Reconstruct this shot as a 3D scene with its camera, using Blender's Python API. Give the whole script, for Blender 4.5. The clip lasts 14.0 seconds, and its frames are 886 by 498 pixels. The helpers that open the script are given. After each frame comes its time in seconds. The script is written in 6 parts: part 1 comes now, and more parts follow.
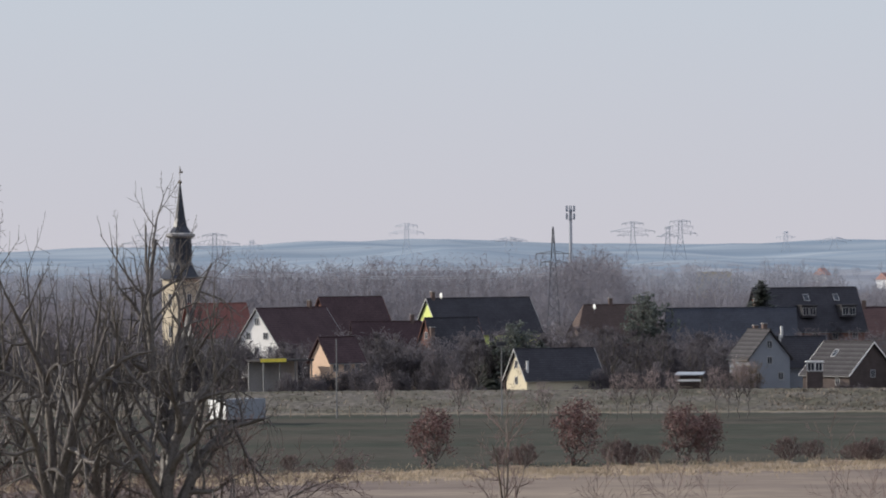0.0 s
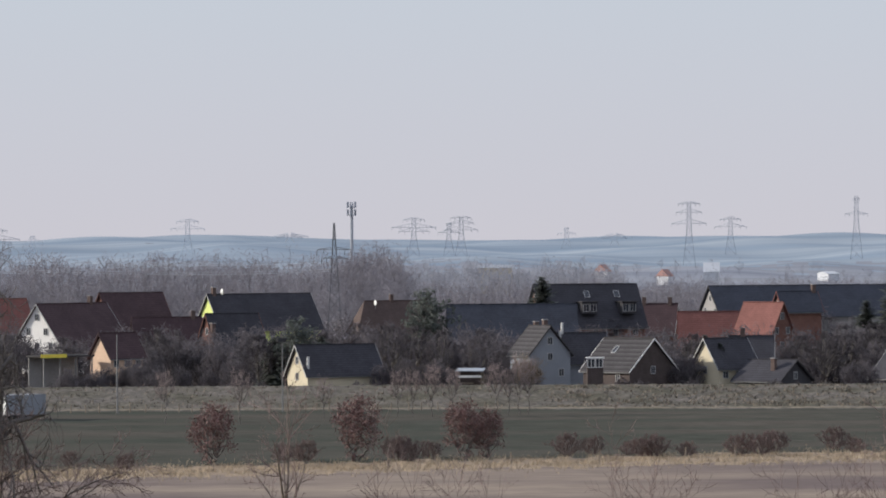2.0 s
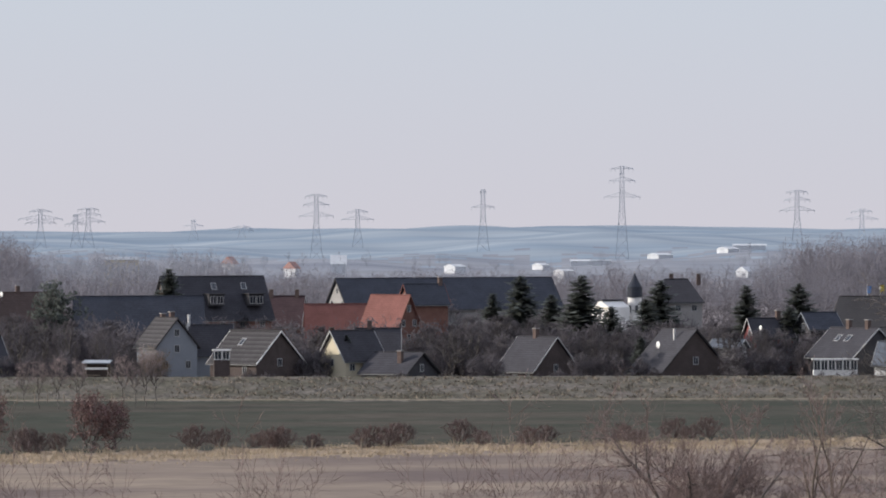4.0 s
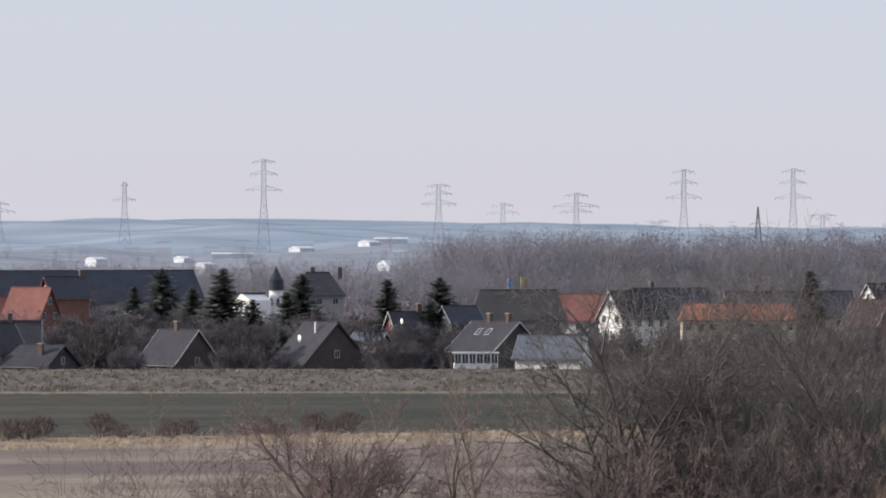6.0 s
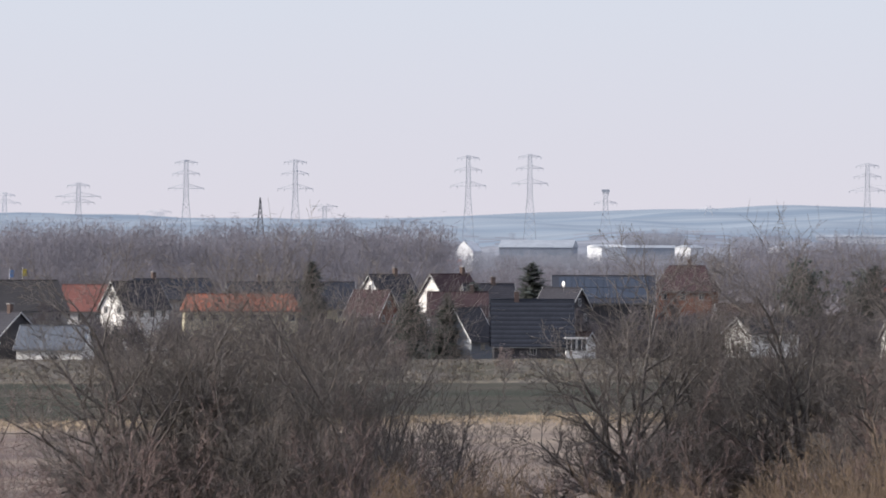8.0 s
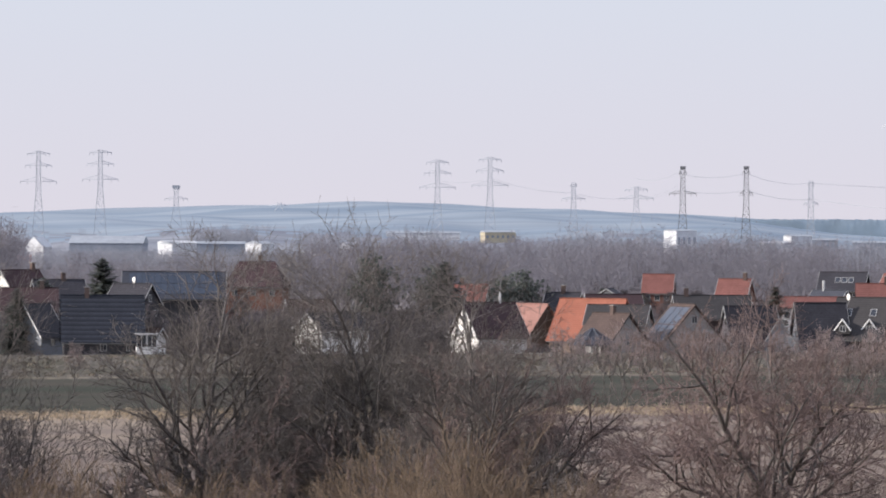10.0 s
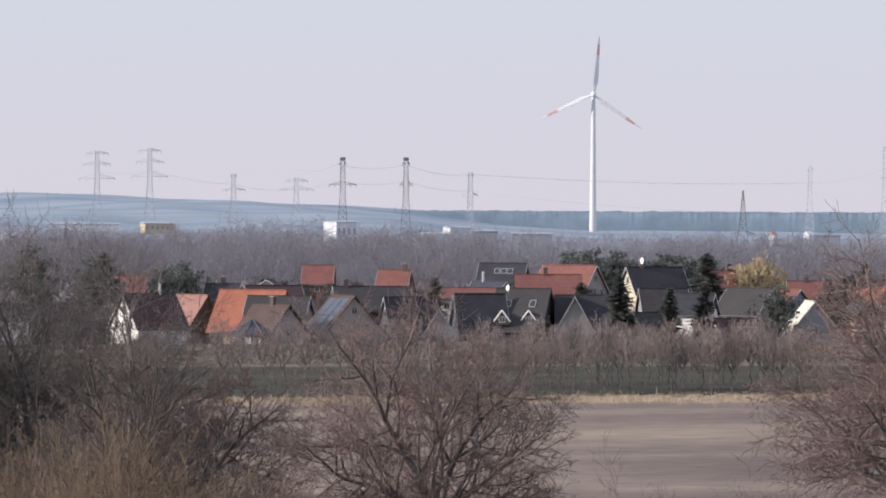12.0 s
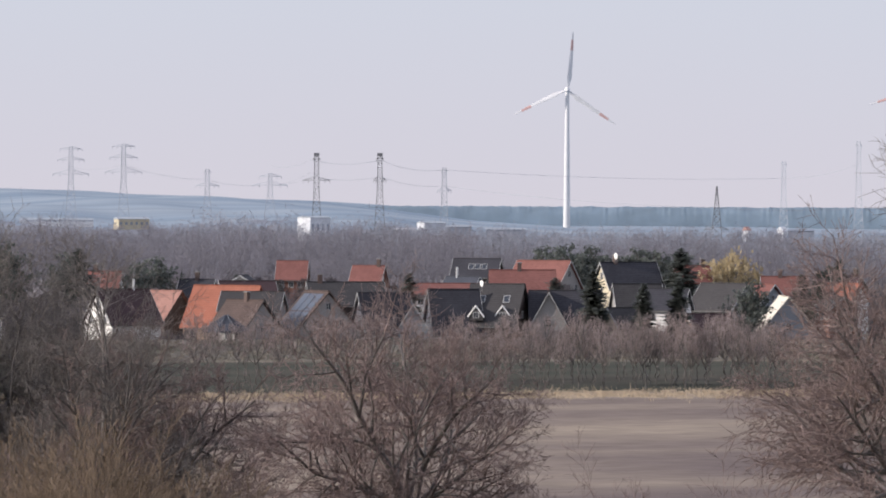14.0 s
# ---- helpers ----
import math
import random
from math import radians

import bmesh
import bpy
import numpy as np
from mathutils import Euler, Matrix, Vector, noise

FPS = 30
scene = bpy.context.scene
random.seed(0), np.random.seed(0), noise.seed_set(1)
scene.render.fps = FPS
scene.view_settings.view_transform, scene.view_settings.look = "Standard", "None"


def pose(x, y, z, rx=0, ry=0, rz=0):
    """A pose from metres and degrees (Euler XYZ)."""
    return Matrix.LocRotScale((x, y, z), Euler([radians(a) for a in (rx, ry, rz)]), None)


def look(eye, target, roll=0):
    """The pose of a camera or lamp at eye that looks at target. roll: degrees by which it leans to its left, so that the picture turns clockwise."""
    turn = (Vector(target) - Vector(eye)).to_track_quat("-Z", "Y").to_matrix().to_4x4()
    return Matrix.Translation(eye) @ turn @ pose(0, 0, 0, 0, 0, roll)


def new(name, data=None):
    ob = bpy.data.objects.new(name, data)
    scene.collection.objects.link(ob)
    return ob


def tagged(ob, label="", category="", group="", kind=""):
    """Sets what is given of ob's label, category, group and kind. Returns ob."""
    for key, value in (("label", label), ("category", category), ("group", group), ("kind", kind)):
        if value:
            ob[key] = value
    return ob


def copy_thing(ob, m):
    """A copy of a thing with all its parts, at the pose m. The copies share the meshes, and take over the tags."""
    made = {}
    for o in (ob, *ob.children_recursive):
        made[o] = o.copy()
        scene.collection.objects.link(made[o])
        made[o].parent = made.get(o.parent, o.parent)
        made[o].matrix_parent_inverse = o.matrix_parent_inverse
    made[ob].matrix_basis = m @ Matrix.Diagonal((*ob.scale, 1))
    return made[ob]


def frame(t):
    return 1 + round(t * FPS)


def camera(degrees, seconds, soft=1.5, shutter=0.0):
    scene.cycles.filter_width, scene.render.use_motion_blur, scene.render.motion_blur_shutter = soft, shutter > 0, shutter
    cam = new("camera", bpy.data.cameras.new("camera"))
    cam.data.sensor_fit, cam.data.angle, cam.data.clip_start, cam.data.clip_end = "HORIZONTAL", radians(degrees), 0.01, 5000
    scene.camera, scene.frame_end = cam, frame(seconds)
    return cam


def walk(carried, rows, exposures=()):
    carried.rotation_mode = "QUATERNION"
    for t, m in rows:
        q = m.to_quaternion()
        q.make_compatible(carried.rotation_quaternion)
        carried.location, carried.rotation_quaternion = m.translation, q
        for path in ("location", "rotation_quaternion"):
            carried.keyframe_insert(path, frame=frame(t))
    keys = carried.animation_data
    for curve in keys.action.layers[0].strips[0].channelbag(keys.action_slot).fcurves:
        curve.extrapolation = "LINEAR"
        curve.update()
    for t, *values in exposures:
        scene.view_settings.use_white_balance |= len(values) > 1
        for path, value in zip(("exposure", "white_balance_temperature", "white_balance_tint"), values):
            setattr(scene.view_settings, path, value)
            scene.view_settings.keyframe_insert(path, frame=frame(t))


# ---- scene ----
cam = camera(8.966, 14.0, soft=1.9)
EYE = 25.0
# seconds, yaw, pitch, roll: a tripod pan from a hilltop
ROWS = [
    (0, -0.000, 0.000, 0.47),
    (0.5, -0.137, 0.001, 0.42),
    (1, -0.583, -0.024, 0.42),
    (1.5, -1.273, -0.041, 0.38),
    (2, -2.220, -0.056, 0.36),
    (2.5, -3.215, -0.071, 0.33),
    (3, -4.312, -0.106, 0.26),
    (3.2, -4.666, -0.119, 0.23),
    (5.3, -8.226, -0.191, 0.09),
    (5.5, -8.594, -0.201, 0.06),
    (6, -9.632, -0.226, -0.01),
    (6.5, -10.918, -0.242, -0.05),
    (7, -12.349, -0.277, -0.08),
    (7.5, -13.532, -0.295, -0.11),
    (8, -14.676, -0.313, -0.18),
    (8.5, -15.863, -0.343, -0.21),
    (9, -16.991, -0.355, -0.22),
    (9.2, -17.412, -0.345, -0.24),
    (11.3, -21.422, -0.391, -0.27),
    (11.5, -21.762, -0.397, -0.28),
    (12, -22.475, -0.411, -0.28),
    (12.5, -22.648, -0.421, -0.25),
    (13, -22.605, -0.435, -0.25),
    (13.5, -22.658, -0.446, -0.25),
    (14, -22.740, -0.455, -0.25),
]
EXPOSURES = [(0.0, -0.10, 6500, 10), (1.5, -0.09, 6500, 10), (3.0, -0.05, 6500, 10.5), (6.5, 0.09, 6500, 11.5), (9.0, 0.22, 6500, 13), (11.5, 0.12, 6500, 14), (14.0, 0.06, 6500, 14)]
walk(cam, [(t, pose(0, 0, EYE, 90 + pitch, roll, yaw)) for t, yaw, pitch, roll in ROWS], EXPOSURES)

# ---- daylight: low winter sun from the west side, thin haze over the sky ----
SUN_BEARING, SUN_HEIGHT = -80.0, 20.0
world = bpy.data.worlds.new("sky")
scene.world = world
world.use_nodes = True
wn, wl = world.node_tree.nodes, world.node_tree.links
wn.clear()
sky = wn.new("ShaderNodeTexSky")
sky.sky_type, sky.sun_disc = "NISHITA", False
sky.sun_elevation, sky.sun_rotation = radians(SUN_HEIGHT), radians(SUN_BEARING)
sky.dust_density, sky.air_density, sky.ozone_density = 3.0, 1.0, 2.0
sky_bg = wn.new("ShaderNodeBackground")
sky_bg.inputs[1].default_value = 0.06
veil = wn.new("ShaderNodeBackground")
wco = wn.new("ShaderNodeTexCoord")
wsep = wn.new("ShaderNodeSeparateXYZ")
wramp = wn.new("ShaderNodeValToRGB")
wramp.color_ramp.elements[0].position, wramp.color_ramp.elements[0].color = 0.0, (0.755, 0.74, 0.815, 1)
wramp.color_ramp.elements[1].position, wramp.color_ramp.elements[1].color = 0.05, (0.69, 0.76, 0.86, 1)
for at, shade in ((0.35, (0.80, 0.845, 0.97, 1)), (1.0, (0.70, 0.785, 1.0, 1))):
    step = wramp.color_ramp.elements.new(at)
    step.color = shade
wl.new(wco.outputs["Generated"], wsep.inputs[0])
wl.new(wsep.outputs[2], wramp.inputs[0])
wl.new(wramp.outputs[0], veil.inputs[0])
veil.inputs[1].default_value = 1.0
wmix = wn.new("ShaderNodeMixShader")
wmix.inputs[0].default_value = 0.82
wl.new(sky.outputs[0], sky_bg.inputs[0])
wl.new(sky_bg.outputs[0], wmix.inputs[1])
wl.new(veil.outputs[0], wmix.inputs[2])
wout = wn.new("ShaderNodeOutputWorld")
wl.new(wmix.outputs[0], wout.inputs[0])

sun = new("sun", bpy.data.lights.new("sun", "SUN"))
sun.data.energy, sun.data.angle, sun.data.color = 4.8, radians(0.6), (1.0, 0.93, 0.83)
sb, sh = radians(SUN_BEARING), radians(SUN_HEIGHT)
sun.matrix_world = look((0, 0, 300), (-math.sin(sb) * math.cos(sh), -math.cos(sb) * math.cos(sh), 300 - math.sin(sh)))


# ---- materials ----
def mat(name, col, rough=0.85, vary=0.25, scale=1.0, fine=12.0, bump=0.0, island=0.0, metal=0.0, second=None, stripes=None, stretch=(1, 1, 1), each=0.0, sheer=0.0):
    """Base colour with variation at two scales; second: a colour that shows in patches; stripes: (spacing, axis, depth)."""
    m = bpy.data.materials.new(name)
    m.use_nodes = True
    n, l = m.node_tree.nodes, m.node_tree.links
    b = n["Principled BSDF"]
    b.inputs["Roughness"].default_value, b.inputs["Metallic"].default_value = rough, metal
    b.inputs["Specular IOR Level"].default_value = 0.0 if rough >= 0.9 else 0.2
    co = n.new("ShaderNodeTexCoord")
    mp = n.new("ShaderNodeMapping")
    mp.inputs["Scale"].default_value = stretch
    l.new(co.outputs["Object"], mp.inputs[0])
    big, small = n.new("ShaderNodeTexNoise"), n.new("ShaderNodeTexNoise")
    big.inputs["Scale"].default_value, small.inputs["Scale"].default_value = scale, scale * fine
    big.inputs["Detail"].default_value, small.inputs["Detail"].default_value = 4, 3
    l.new(mp.outputs[0], big.inputs[0])
    l.new(mp.outputs[0], small.inputs[0])
    mix = n.new("ShaderNodeMix")
    mix.data_type = "RGBA"
    other = second or tuple(c * 0.62 for c in col)
    mix.inputs[6].default_value, mix.inputs[7].default_value = (*col, 1), (*other, 1)
    rr = n.new("ShaderNodeMapRange")
    rr.inputs[1].default_value, rr.inputs[2].default_value = 0.38, 0.64
    l.new(big.outputs[0], rr.inputs[0])
    amt = n.new("ShaderNodeMath")
    amt.operation = "MULTIPLY"
    amt.inputs[1].default_value = 1.0 if second else min(1.0, vary * 2)
    l.new(rr.outputs[0], amt.inputs[0])
    l.new(amt.outputs[0], mix.inputs[0])
    val = n.new("ShaderNodeMapRange")
    val.inputs[1].default_value, val.inputs[2].default_value = 0.25, 0.75
    val.inputs[3].default_value, val.inputs[4].default_value = 1 - vary, 1 + vary
    l.new(small.outputs[0], val.inputs[0])
    last = val.outputs[0]

    def times(a, lo, hi, src):
        r = n.new("ShaderNodeMapRange")
        r.inputs[3].default_value, r.inputs[4].default_value = lo, hi
        l.new(src, r.inputs[0])
        x = n.new("ShaderNodeMath")
        x.operation = "MULTIPLY"
        l.new(a, x.inputs[0])
        l.new(r.outputs[0], x.inputs[1])
        return x.outputs[0]
    if island:
        last = times(last, 1 - island, 1 + island, n.new("ShaderNodeNewGeometry").outputs["Random Per Island"])
    if each:
        last = times(last, 1 - each, 1 + each, n.new("ShaderNodeObjectInfo").outputs["Random"])
    hgt = small.outputs[0]
    if stripes:
        wv = n.new("ShaderNodeTexWave")
        wv.wave_type, wv.bands_direction, wv.wave_profile = "BANDS", stripes[1], "SAW"
        wv.inputs["Scale"].default_value = 0.314 / stripes[0]
        wv.inputs["Distortion"].default_value = 0.4
        l.new(co.outputs["Object"], wv.inputs[0])
        last = times(last, 1 - stripes[2], 1 + stripes[2], wv.outputs["Fac"])
        hgt = wv.outputs["Fac"]
    mul = n.new("ShaderNodeVectorMath")
    mul.operation = "SCALE"
    l.new(mix.outputs[2], mul.inputs[0])
    l.new(last, mul.inputs["Scale"])
    l.new(mul.outputs[0], b.inputs["Base Color"])
    if sheer:
        # thin twigs and needles let part of the light through
        thin = n.new("ShaderNodeBsdfTranslucent")
        both = n.new("ShaderNodeMixShader")
        both.inputs[0].default_value = sheer
        l.new(mul.outputs[0], thin.inputs[0])
        l.new(b.outputs[0], both.inputs[1])
        l.new(thin.outputs[0], both.inputs[2])
        l.new(both.outputs[0], n["Material Output"].inputs[0])
    if bump:
        bp = n.new("ShaderNodeBump")
        bp.inputs["Strength"].default_value, bp.inputs["Distance"].default_value = 0.6, bump
        l.new(hgt, bp.inputs["Height"])
        l.new(bp.outputs[0], b.inputs["Normal"])
    return m


def glass_mat(name, col, rough=0.12):
    m = mat(name, col, rough, 0.1, 0.3)
    m.node_tree.nodes["Principled BSDF"].inputs["Specular IOR Level"].default_value = 0.7
    return m


M = {
    # ground
    "slope": mat("winter_scrub_ground", (0.20, 0.15, 0.09), 0.95, 0.35, 0.08, 9, 0.1, second=(0.13, 0.12, 0.07)),
    "field": mat("bare_ploughed_field", (0.162, 0.132, 0.124), 0.95, 0.16, 0.03, 14, 0.06, second=(0.285, 0.235, 0.19), stretch=(0.45, 1.0, 1)),
    "tan": mat("dry_tall_grass_ground", (0.33, 0.262, 0.195), 0.95, 0.3, 0.06, 12, 0.2),
    "meadow": mat("short_green_meadow", (0.064, 0.069, 0.058), 0.95, 0.3, 0.03, 18, 0.1, second=(0.094, 0.086, 0.074), stretch=(0.35, 1.4, 1)),
    "dike": mat("matted_dike_grass", (0.148, 0.135, 0.120), 0.95, 0.45, 0.10, 10, 0.2, second=(0.102, 0.096, 0.076)),
    "path": mat("pale_gravel_track", (0.23, 0.20, 0.155), 0.95, 0.2, 0.1, 10),
    "yard": mat("garden_ground", (0.075, 0.064, 0.056), 0.95, 0.35, 0.05, 10),
    # ground beyond the village: haze is put into the base colours, bluer outwards
    "plain": mat("pasture_haze_tint", (0.20, 0.185, 0.20), 0.95, 0.2, 0.006, 9, second=(0.25, 0.225, 0.225), stretch=(0.2, 1, 1)),
    "plain_far": mat("outer_pasture_haze_tint", (0.215, 0.23, 0.27), 0.95, 0.15, 0.006, 9, second=(0.27, 0.285, 0.315), stretch=(0.2, 1, 1)),
    "hill": mat("hill_haze_tint", (0.218, 0.272, 0.332), 1.0, 0.12, 0.0065, 5, second=(0.31, 0.355, 0.40), stretch=(0.12, 1.0, 1)),
    # wood and leaves
    "bark": mat("grey_brown_bark", (0.098, 0.087, 0.082), 0.5, 0.35, 1.5, 9, 0.02, second=(0.135, 0.121, 0.113)),
    "twig": mat("dark_brown_twigs", (0.250, 0.226, 0.212), 0.9, 0.25, 0.4, 6, island=0.35, sheer=0.35),
    "twig_red": mat("reddish_brown_twigs", (0.285, 0.218, 0.205), 0.9, 0.25, 0.4, 6, island=0.35, sheer=0.25),
    "twig_tan": mat("yellow_willow_twigs", (0.272, 0.21, 0.158), 0.9, 0.25, 0.4, 6, island=0.3, sheer=0.3),
    "twig_pale": mat("pale_grey_twigs", (0.21, 0.175, 0.15), 0.9, 0.25, 0.4, 6, island=0.3),
    "leaf_red": mat("dry_red_brown_leaves", (0.185, 0.112, 0.106), 0.85, 0.3, 0.6, 6, island=0.5),
    # needles lighter than real ones: the haze's lift is in the colour
    "needle": mat("spruce_needles_haze_lift", (0.135, 0.150, 0.136), 0.85, 0.3, 0.4, 6, island=0.35, sheer=0.4),
    "garden_twig": mat("garden_brush", (0.168, 0.154, 0.166), 0.9, 0.25, 0.2, 6, island=0.2, sheer=0.4, each=0.3),
    "brush_red": mat("maroon_brush_twigs", (0.25, 0.19, 0.18), 0.9, 0.25, 0.3, 6, island=0.25, sheer=0.4),
    # twig colour raised to stand in for haze over the meadow
    "meadow_twig": mat("meadow_twigs_haze_lift", (0.42, 0.355, 0.345), 0.9, 0.25, 0.2, 6, island=0.2, sheer=0.5, each=0.15),
    "willow_gold": mat("golden_weeping_willow", (0.50, 0.41, 0.26), 0.9, 0.25, 0.3, 6, island=0.2, sheer=0.5),
    # woods paler and bluer with distance: haze painted into the twig colour
    "wood_near": mat("riverside_wood_haze_tint", (0.262, 0.252, 0.280), 0.95, 0.2, 0.02, 8, island=0.12, sheer=0.5),
    "wood_far": mat("distant_wood_haze_tint", (0.335, 0.345, 0.385), 0.95, 0.15, 0.01, 8, island=0.1, sheer=0.5),
    # the pines' blue is distance haze held in their base colour
    "pine_far": mat("pine_haze_tint", (0.345, 0.435, 0.515), 1.0, 0.15, 0.01, 6, island=0.1, sheer=0.5),
    "grass_tan": mat("dry_reed_grass", (0.41, 0.335, 0.245), 0.95, 0.2, 0.1, 6, island=0.15),
    "grass_dike": mat("tussock_grass", (0.205, 0.178, 0.146), 0.95, 0.25, 0.1, 6, island=0.5),
    # building
    "white": mat("white_plaster", (0.80, 0.785, 0.76), 0.85, 0.08, 0.5, 10),
    "cream": mat("cream_plaster", (0.56, 0.50, 0.37), 0.85, 0.08, 0.5, 10),
    "yellow": mat("yellow_ochre_plaster", (0.48, 0.42, 0.325), 0.85, 0.16, 0.5, 10),
    "lime": mat("lime_yellow_plaster", (0.66, 0.74, 0.25), 0.85, 0.06, 0.5, 10),
    "peach": mat("peach_plaster", (0.62, 0.45, 0.33), 0.85, 0.08, 0.5, 10),
    "bluegrey": mat("pale_blue_grey_plaster", (0.245, 0.262, 0.292), 0.85, 0.08, 0.5, 10),
    "grey": mat("grey_plaster", (0.30, 0.29, 0.285), 0.85, 0.12, 0.5, 10),
    "brown": mat("dark_brown_boarding", (0.088, 0.070, 0.066), 0.85, 0.25, 0.8, 8, stripes=(0.25, "Z", 0.2)),
    "brick": mat("red_brick", (0.20, 0.11, 0.09), 0.9, 0.25, 0.8, 10, stripes=(0.3, "Z", 0.12)),
    "dark": mat("near_black_boarding", (0.062, 0.060, 0.066), 0.85, 0.25, 0.8, 8),
    "t_black": mat("black_roof_tiles", (0.050, 0.049, 0.058), 0.8, 0.25, 0.35, 10, 0.03, stripes=(0.36, "Z", 0.25)),
    "t_slate": mat("slate_blue_roof", (0.056, 0.061, 0.078), 0.75, 0.25, 0.35, 10, 0.03, stripes=(0.36, "Z", 0.2)),
    "t_ribbed": mat("dark_pantile_courses", (0.032, 0.036, 0.048), 0.75, 0.2, 0.35, 10, 0.08, stripes=(0.75, "Z", 0.5)),
    "t_grey": mat("grey_roof_tiles", (0.058, 0.055, 0.057), 0.85, 0.2, 0.35, 10, 0.03, stripes=(0.36, "Z", 0.2)),
    "t_stripe": mat("weathered_grey_pantiles", (0.056, 0.053, 0.056), 0.85, 0.2, 0.35, 10, 0.06, stripes=(0.7, "Z", 0.45)),
    "t_brown": mat("brown_roof_tiles", (0.098, 0.071, 0.064), 0.85, 0.25, 0.35, 10, 0.03, stripes=(0.36, "Z", 0.25)),
    "t_maroon": mat("maroon_roof_tiles", (0.072, 0.046, 0.050), 0.85, 0.25, 0.35, 10, 0.03, stripes=(0.36, "Z", 0.25)),
    "t_red": mat("red_clay_roof_tiles", (0.21, 0.092, 0.080), 0.85, 0.22, 0.35, 10, 0.03, stripes=(0.36, "Z", 0.2)),
    "t_orange": mat("bright_orange_roof_tiles", (0.34, 0.13, 0.088), 0.85, 0.2, 0.35, 10, 0.03, stripes=(0.36, "Z", 0.2)),
    "t_pink": mat("faded_pink_red_tiles", (0.33, 0.18, 0.15), 0.85, 0.18, 0.35, 10, 0.03, stripes=(0.36, "Z", 0.2)),
    "t_pale": mat("pale_cream_roof_sheets", (0.60, 0.56, 0.48), 0.7, 0.12, 0.4, 10),
    "t_solar": mat("blue_solar_panels", (0.06, 0.075, 0.105), 0.3, 0.15, 0.4, 10),
    "metal_sheet": mat("blue_grey_sheet_roof", (0.13, 0.145, 0.17), 0.4, 0.35, 0.5, 8),
    "chimney": mat("chimney_brick", (0.14, 0.105, 0.095), 0.9, 0.25, 1.5, 8),
    "steel_pipe": mat("bright_metal_flue", (0.62, 0.62, 0.62), 0.4, 0.1, 2, 6, metal=0.6),
    "frame": mat("grey_window_frame", (0.42, 0.42, 0.42), 0.6, 0.08, 1, 8),
    "trim": mat("white_painted_trim", (0.80, 0.79, 0.77), 0.6, 0.05, 1, 8),
    "glass": glass_mat("dark_window_glass", (0.03, 0.035, 0.045)),
    "dish": mat("white_dish_paint", (0.82, 0.82, 0.80), 0.5, 0.05, 1, 8),
    "pole": mat("grey_galvanised_steel", (0.20, 0.20, 0.20), 0.6, 0.2, 1, 8),
    "post": mat("weathered_wood_post", (0.25, 0.21, 0.17), 0.9, 0.25, 2, 6),
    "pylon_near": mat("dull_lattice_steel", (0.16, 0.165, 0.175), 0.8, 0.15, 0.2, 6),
    # lighter copies of the same steel: haze on far pylons is painted in
    "pylon": mat("lattice_steel_haze_tint", (0.36, 0.385, 0.425), 0.8, 0.12, 0.1, 6),
    "pylon_hazed": mat("lattice_steel_full_haze", (0.48, 0.51, 0.55), 0.8, 0.1, 0.1, 6),
    "turbine": mat("white_turbine_coating", (0.62, 0.62, 0.63), 0.45, 0.05, 0.05, 6),
    "turbine_red": mat("red_marking_band", (0.52, 0.34, 0.32), 0.5, 0.08, 0.1, 6),
    # colours of the far buildings: whites dulled, reds greyed to hold the haze
    "far_white": mat("white_hall_haze_tint", (0.55, 0.57, 0.60), 0.7, 0.1, 0.05, 8),
    "far_roof": mat("blue_grey_hall_roof", (0.33, 0.36, 0.40), 0.8, 0.12, 0.05, 8),
    "far_wall": mat("dull_hall_wall", (0.23, 0.26, 0.31), 0.8, 0.12, 0.05, 8),
    "far_red": mat("far_red_roof_haze_tint", (0.34, 0.21, 0.19), 0.9, 0.12, 0.1, 8),
    "far_yellow": mat("pale_yellow_block_wall", (0.48, 0.43, 0.32), 0.9, 0.1, 0.1, 8),
    "church_dark": mat("slate_spire_roof", (0.038, 0.042, 0.055), 0.35, 0.2, 0.6, 8, stripes=(0.4, "Z", 0.15)),
    "copper": mat("gilded_weather_vane", (0.25, 0.22, 0.18), 0.5, 0.15, 2, 6),
    "red_paint": mat("dark_red_boarding", (0.22, 0.06, 0.055), 0.8, 0.2, 0.8, 8),
    "sun_yellow": mat("bright_yellow_paint", (0.80, 0.66, 0.10), 0.6, 0.08, 1, 8),
    "flag_blue": mat("blue_flag_cloth", (0.16, 0.30, 0.55), 0.9, 0.1, 2, 6),
    "flag_yellow": mat("yellow_flag_cloth", (0.62, 0.52, 0.12), 0.9, 0.1, 2, 6),
}


# ---- small builders ----
def mesh_of(name, verts, faces, material):
    me = bpy.data.meshes.new(name)
    me.from_pydata([tuple(v) for v in verts], [], faces)
    me.materials.append(material)
    me.update()
    return me


def part(name, bm, material, parent, label=""):
    """A bmesh, or an existing mesh, as one object under its thing."""
    if isinstance(bm, bpy.types.Mesh):
        me = bm
    else:
        bmesh.ops.recalc_face_normals(bm, faces=bm.faces[:])
        me = bpy.data.meshes.new(name)
        bm.to_mesh(me)
        bm.free()
    if not me.materials:
        me.materials.append(material)
    ob = new(name, me)
    ob.parent = parent
    return tagged(ob, label) if label else ob


def box(bm, x, y, z, sx, sy, sz, m=None):
    """A box with its base's middle at x, y, z."""
    t = (m or Matrix()) @ Matrix.Translation((x, y, z + sz / 2)) @ Matrix.Diagonal((sx, sy, sz, 1))
    bmesh.ops.create_cube(bm, size=1, matrix=t)
    return bm


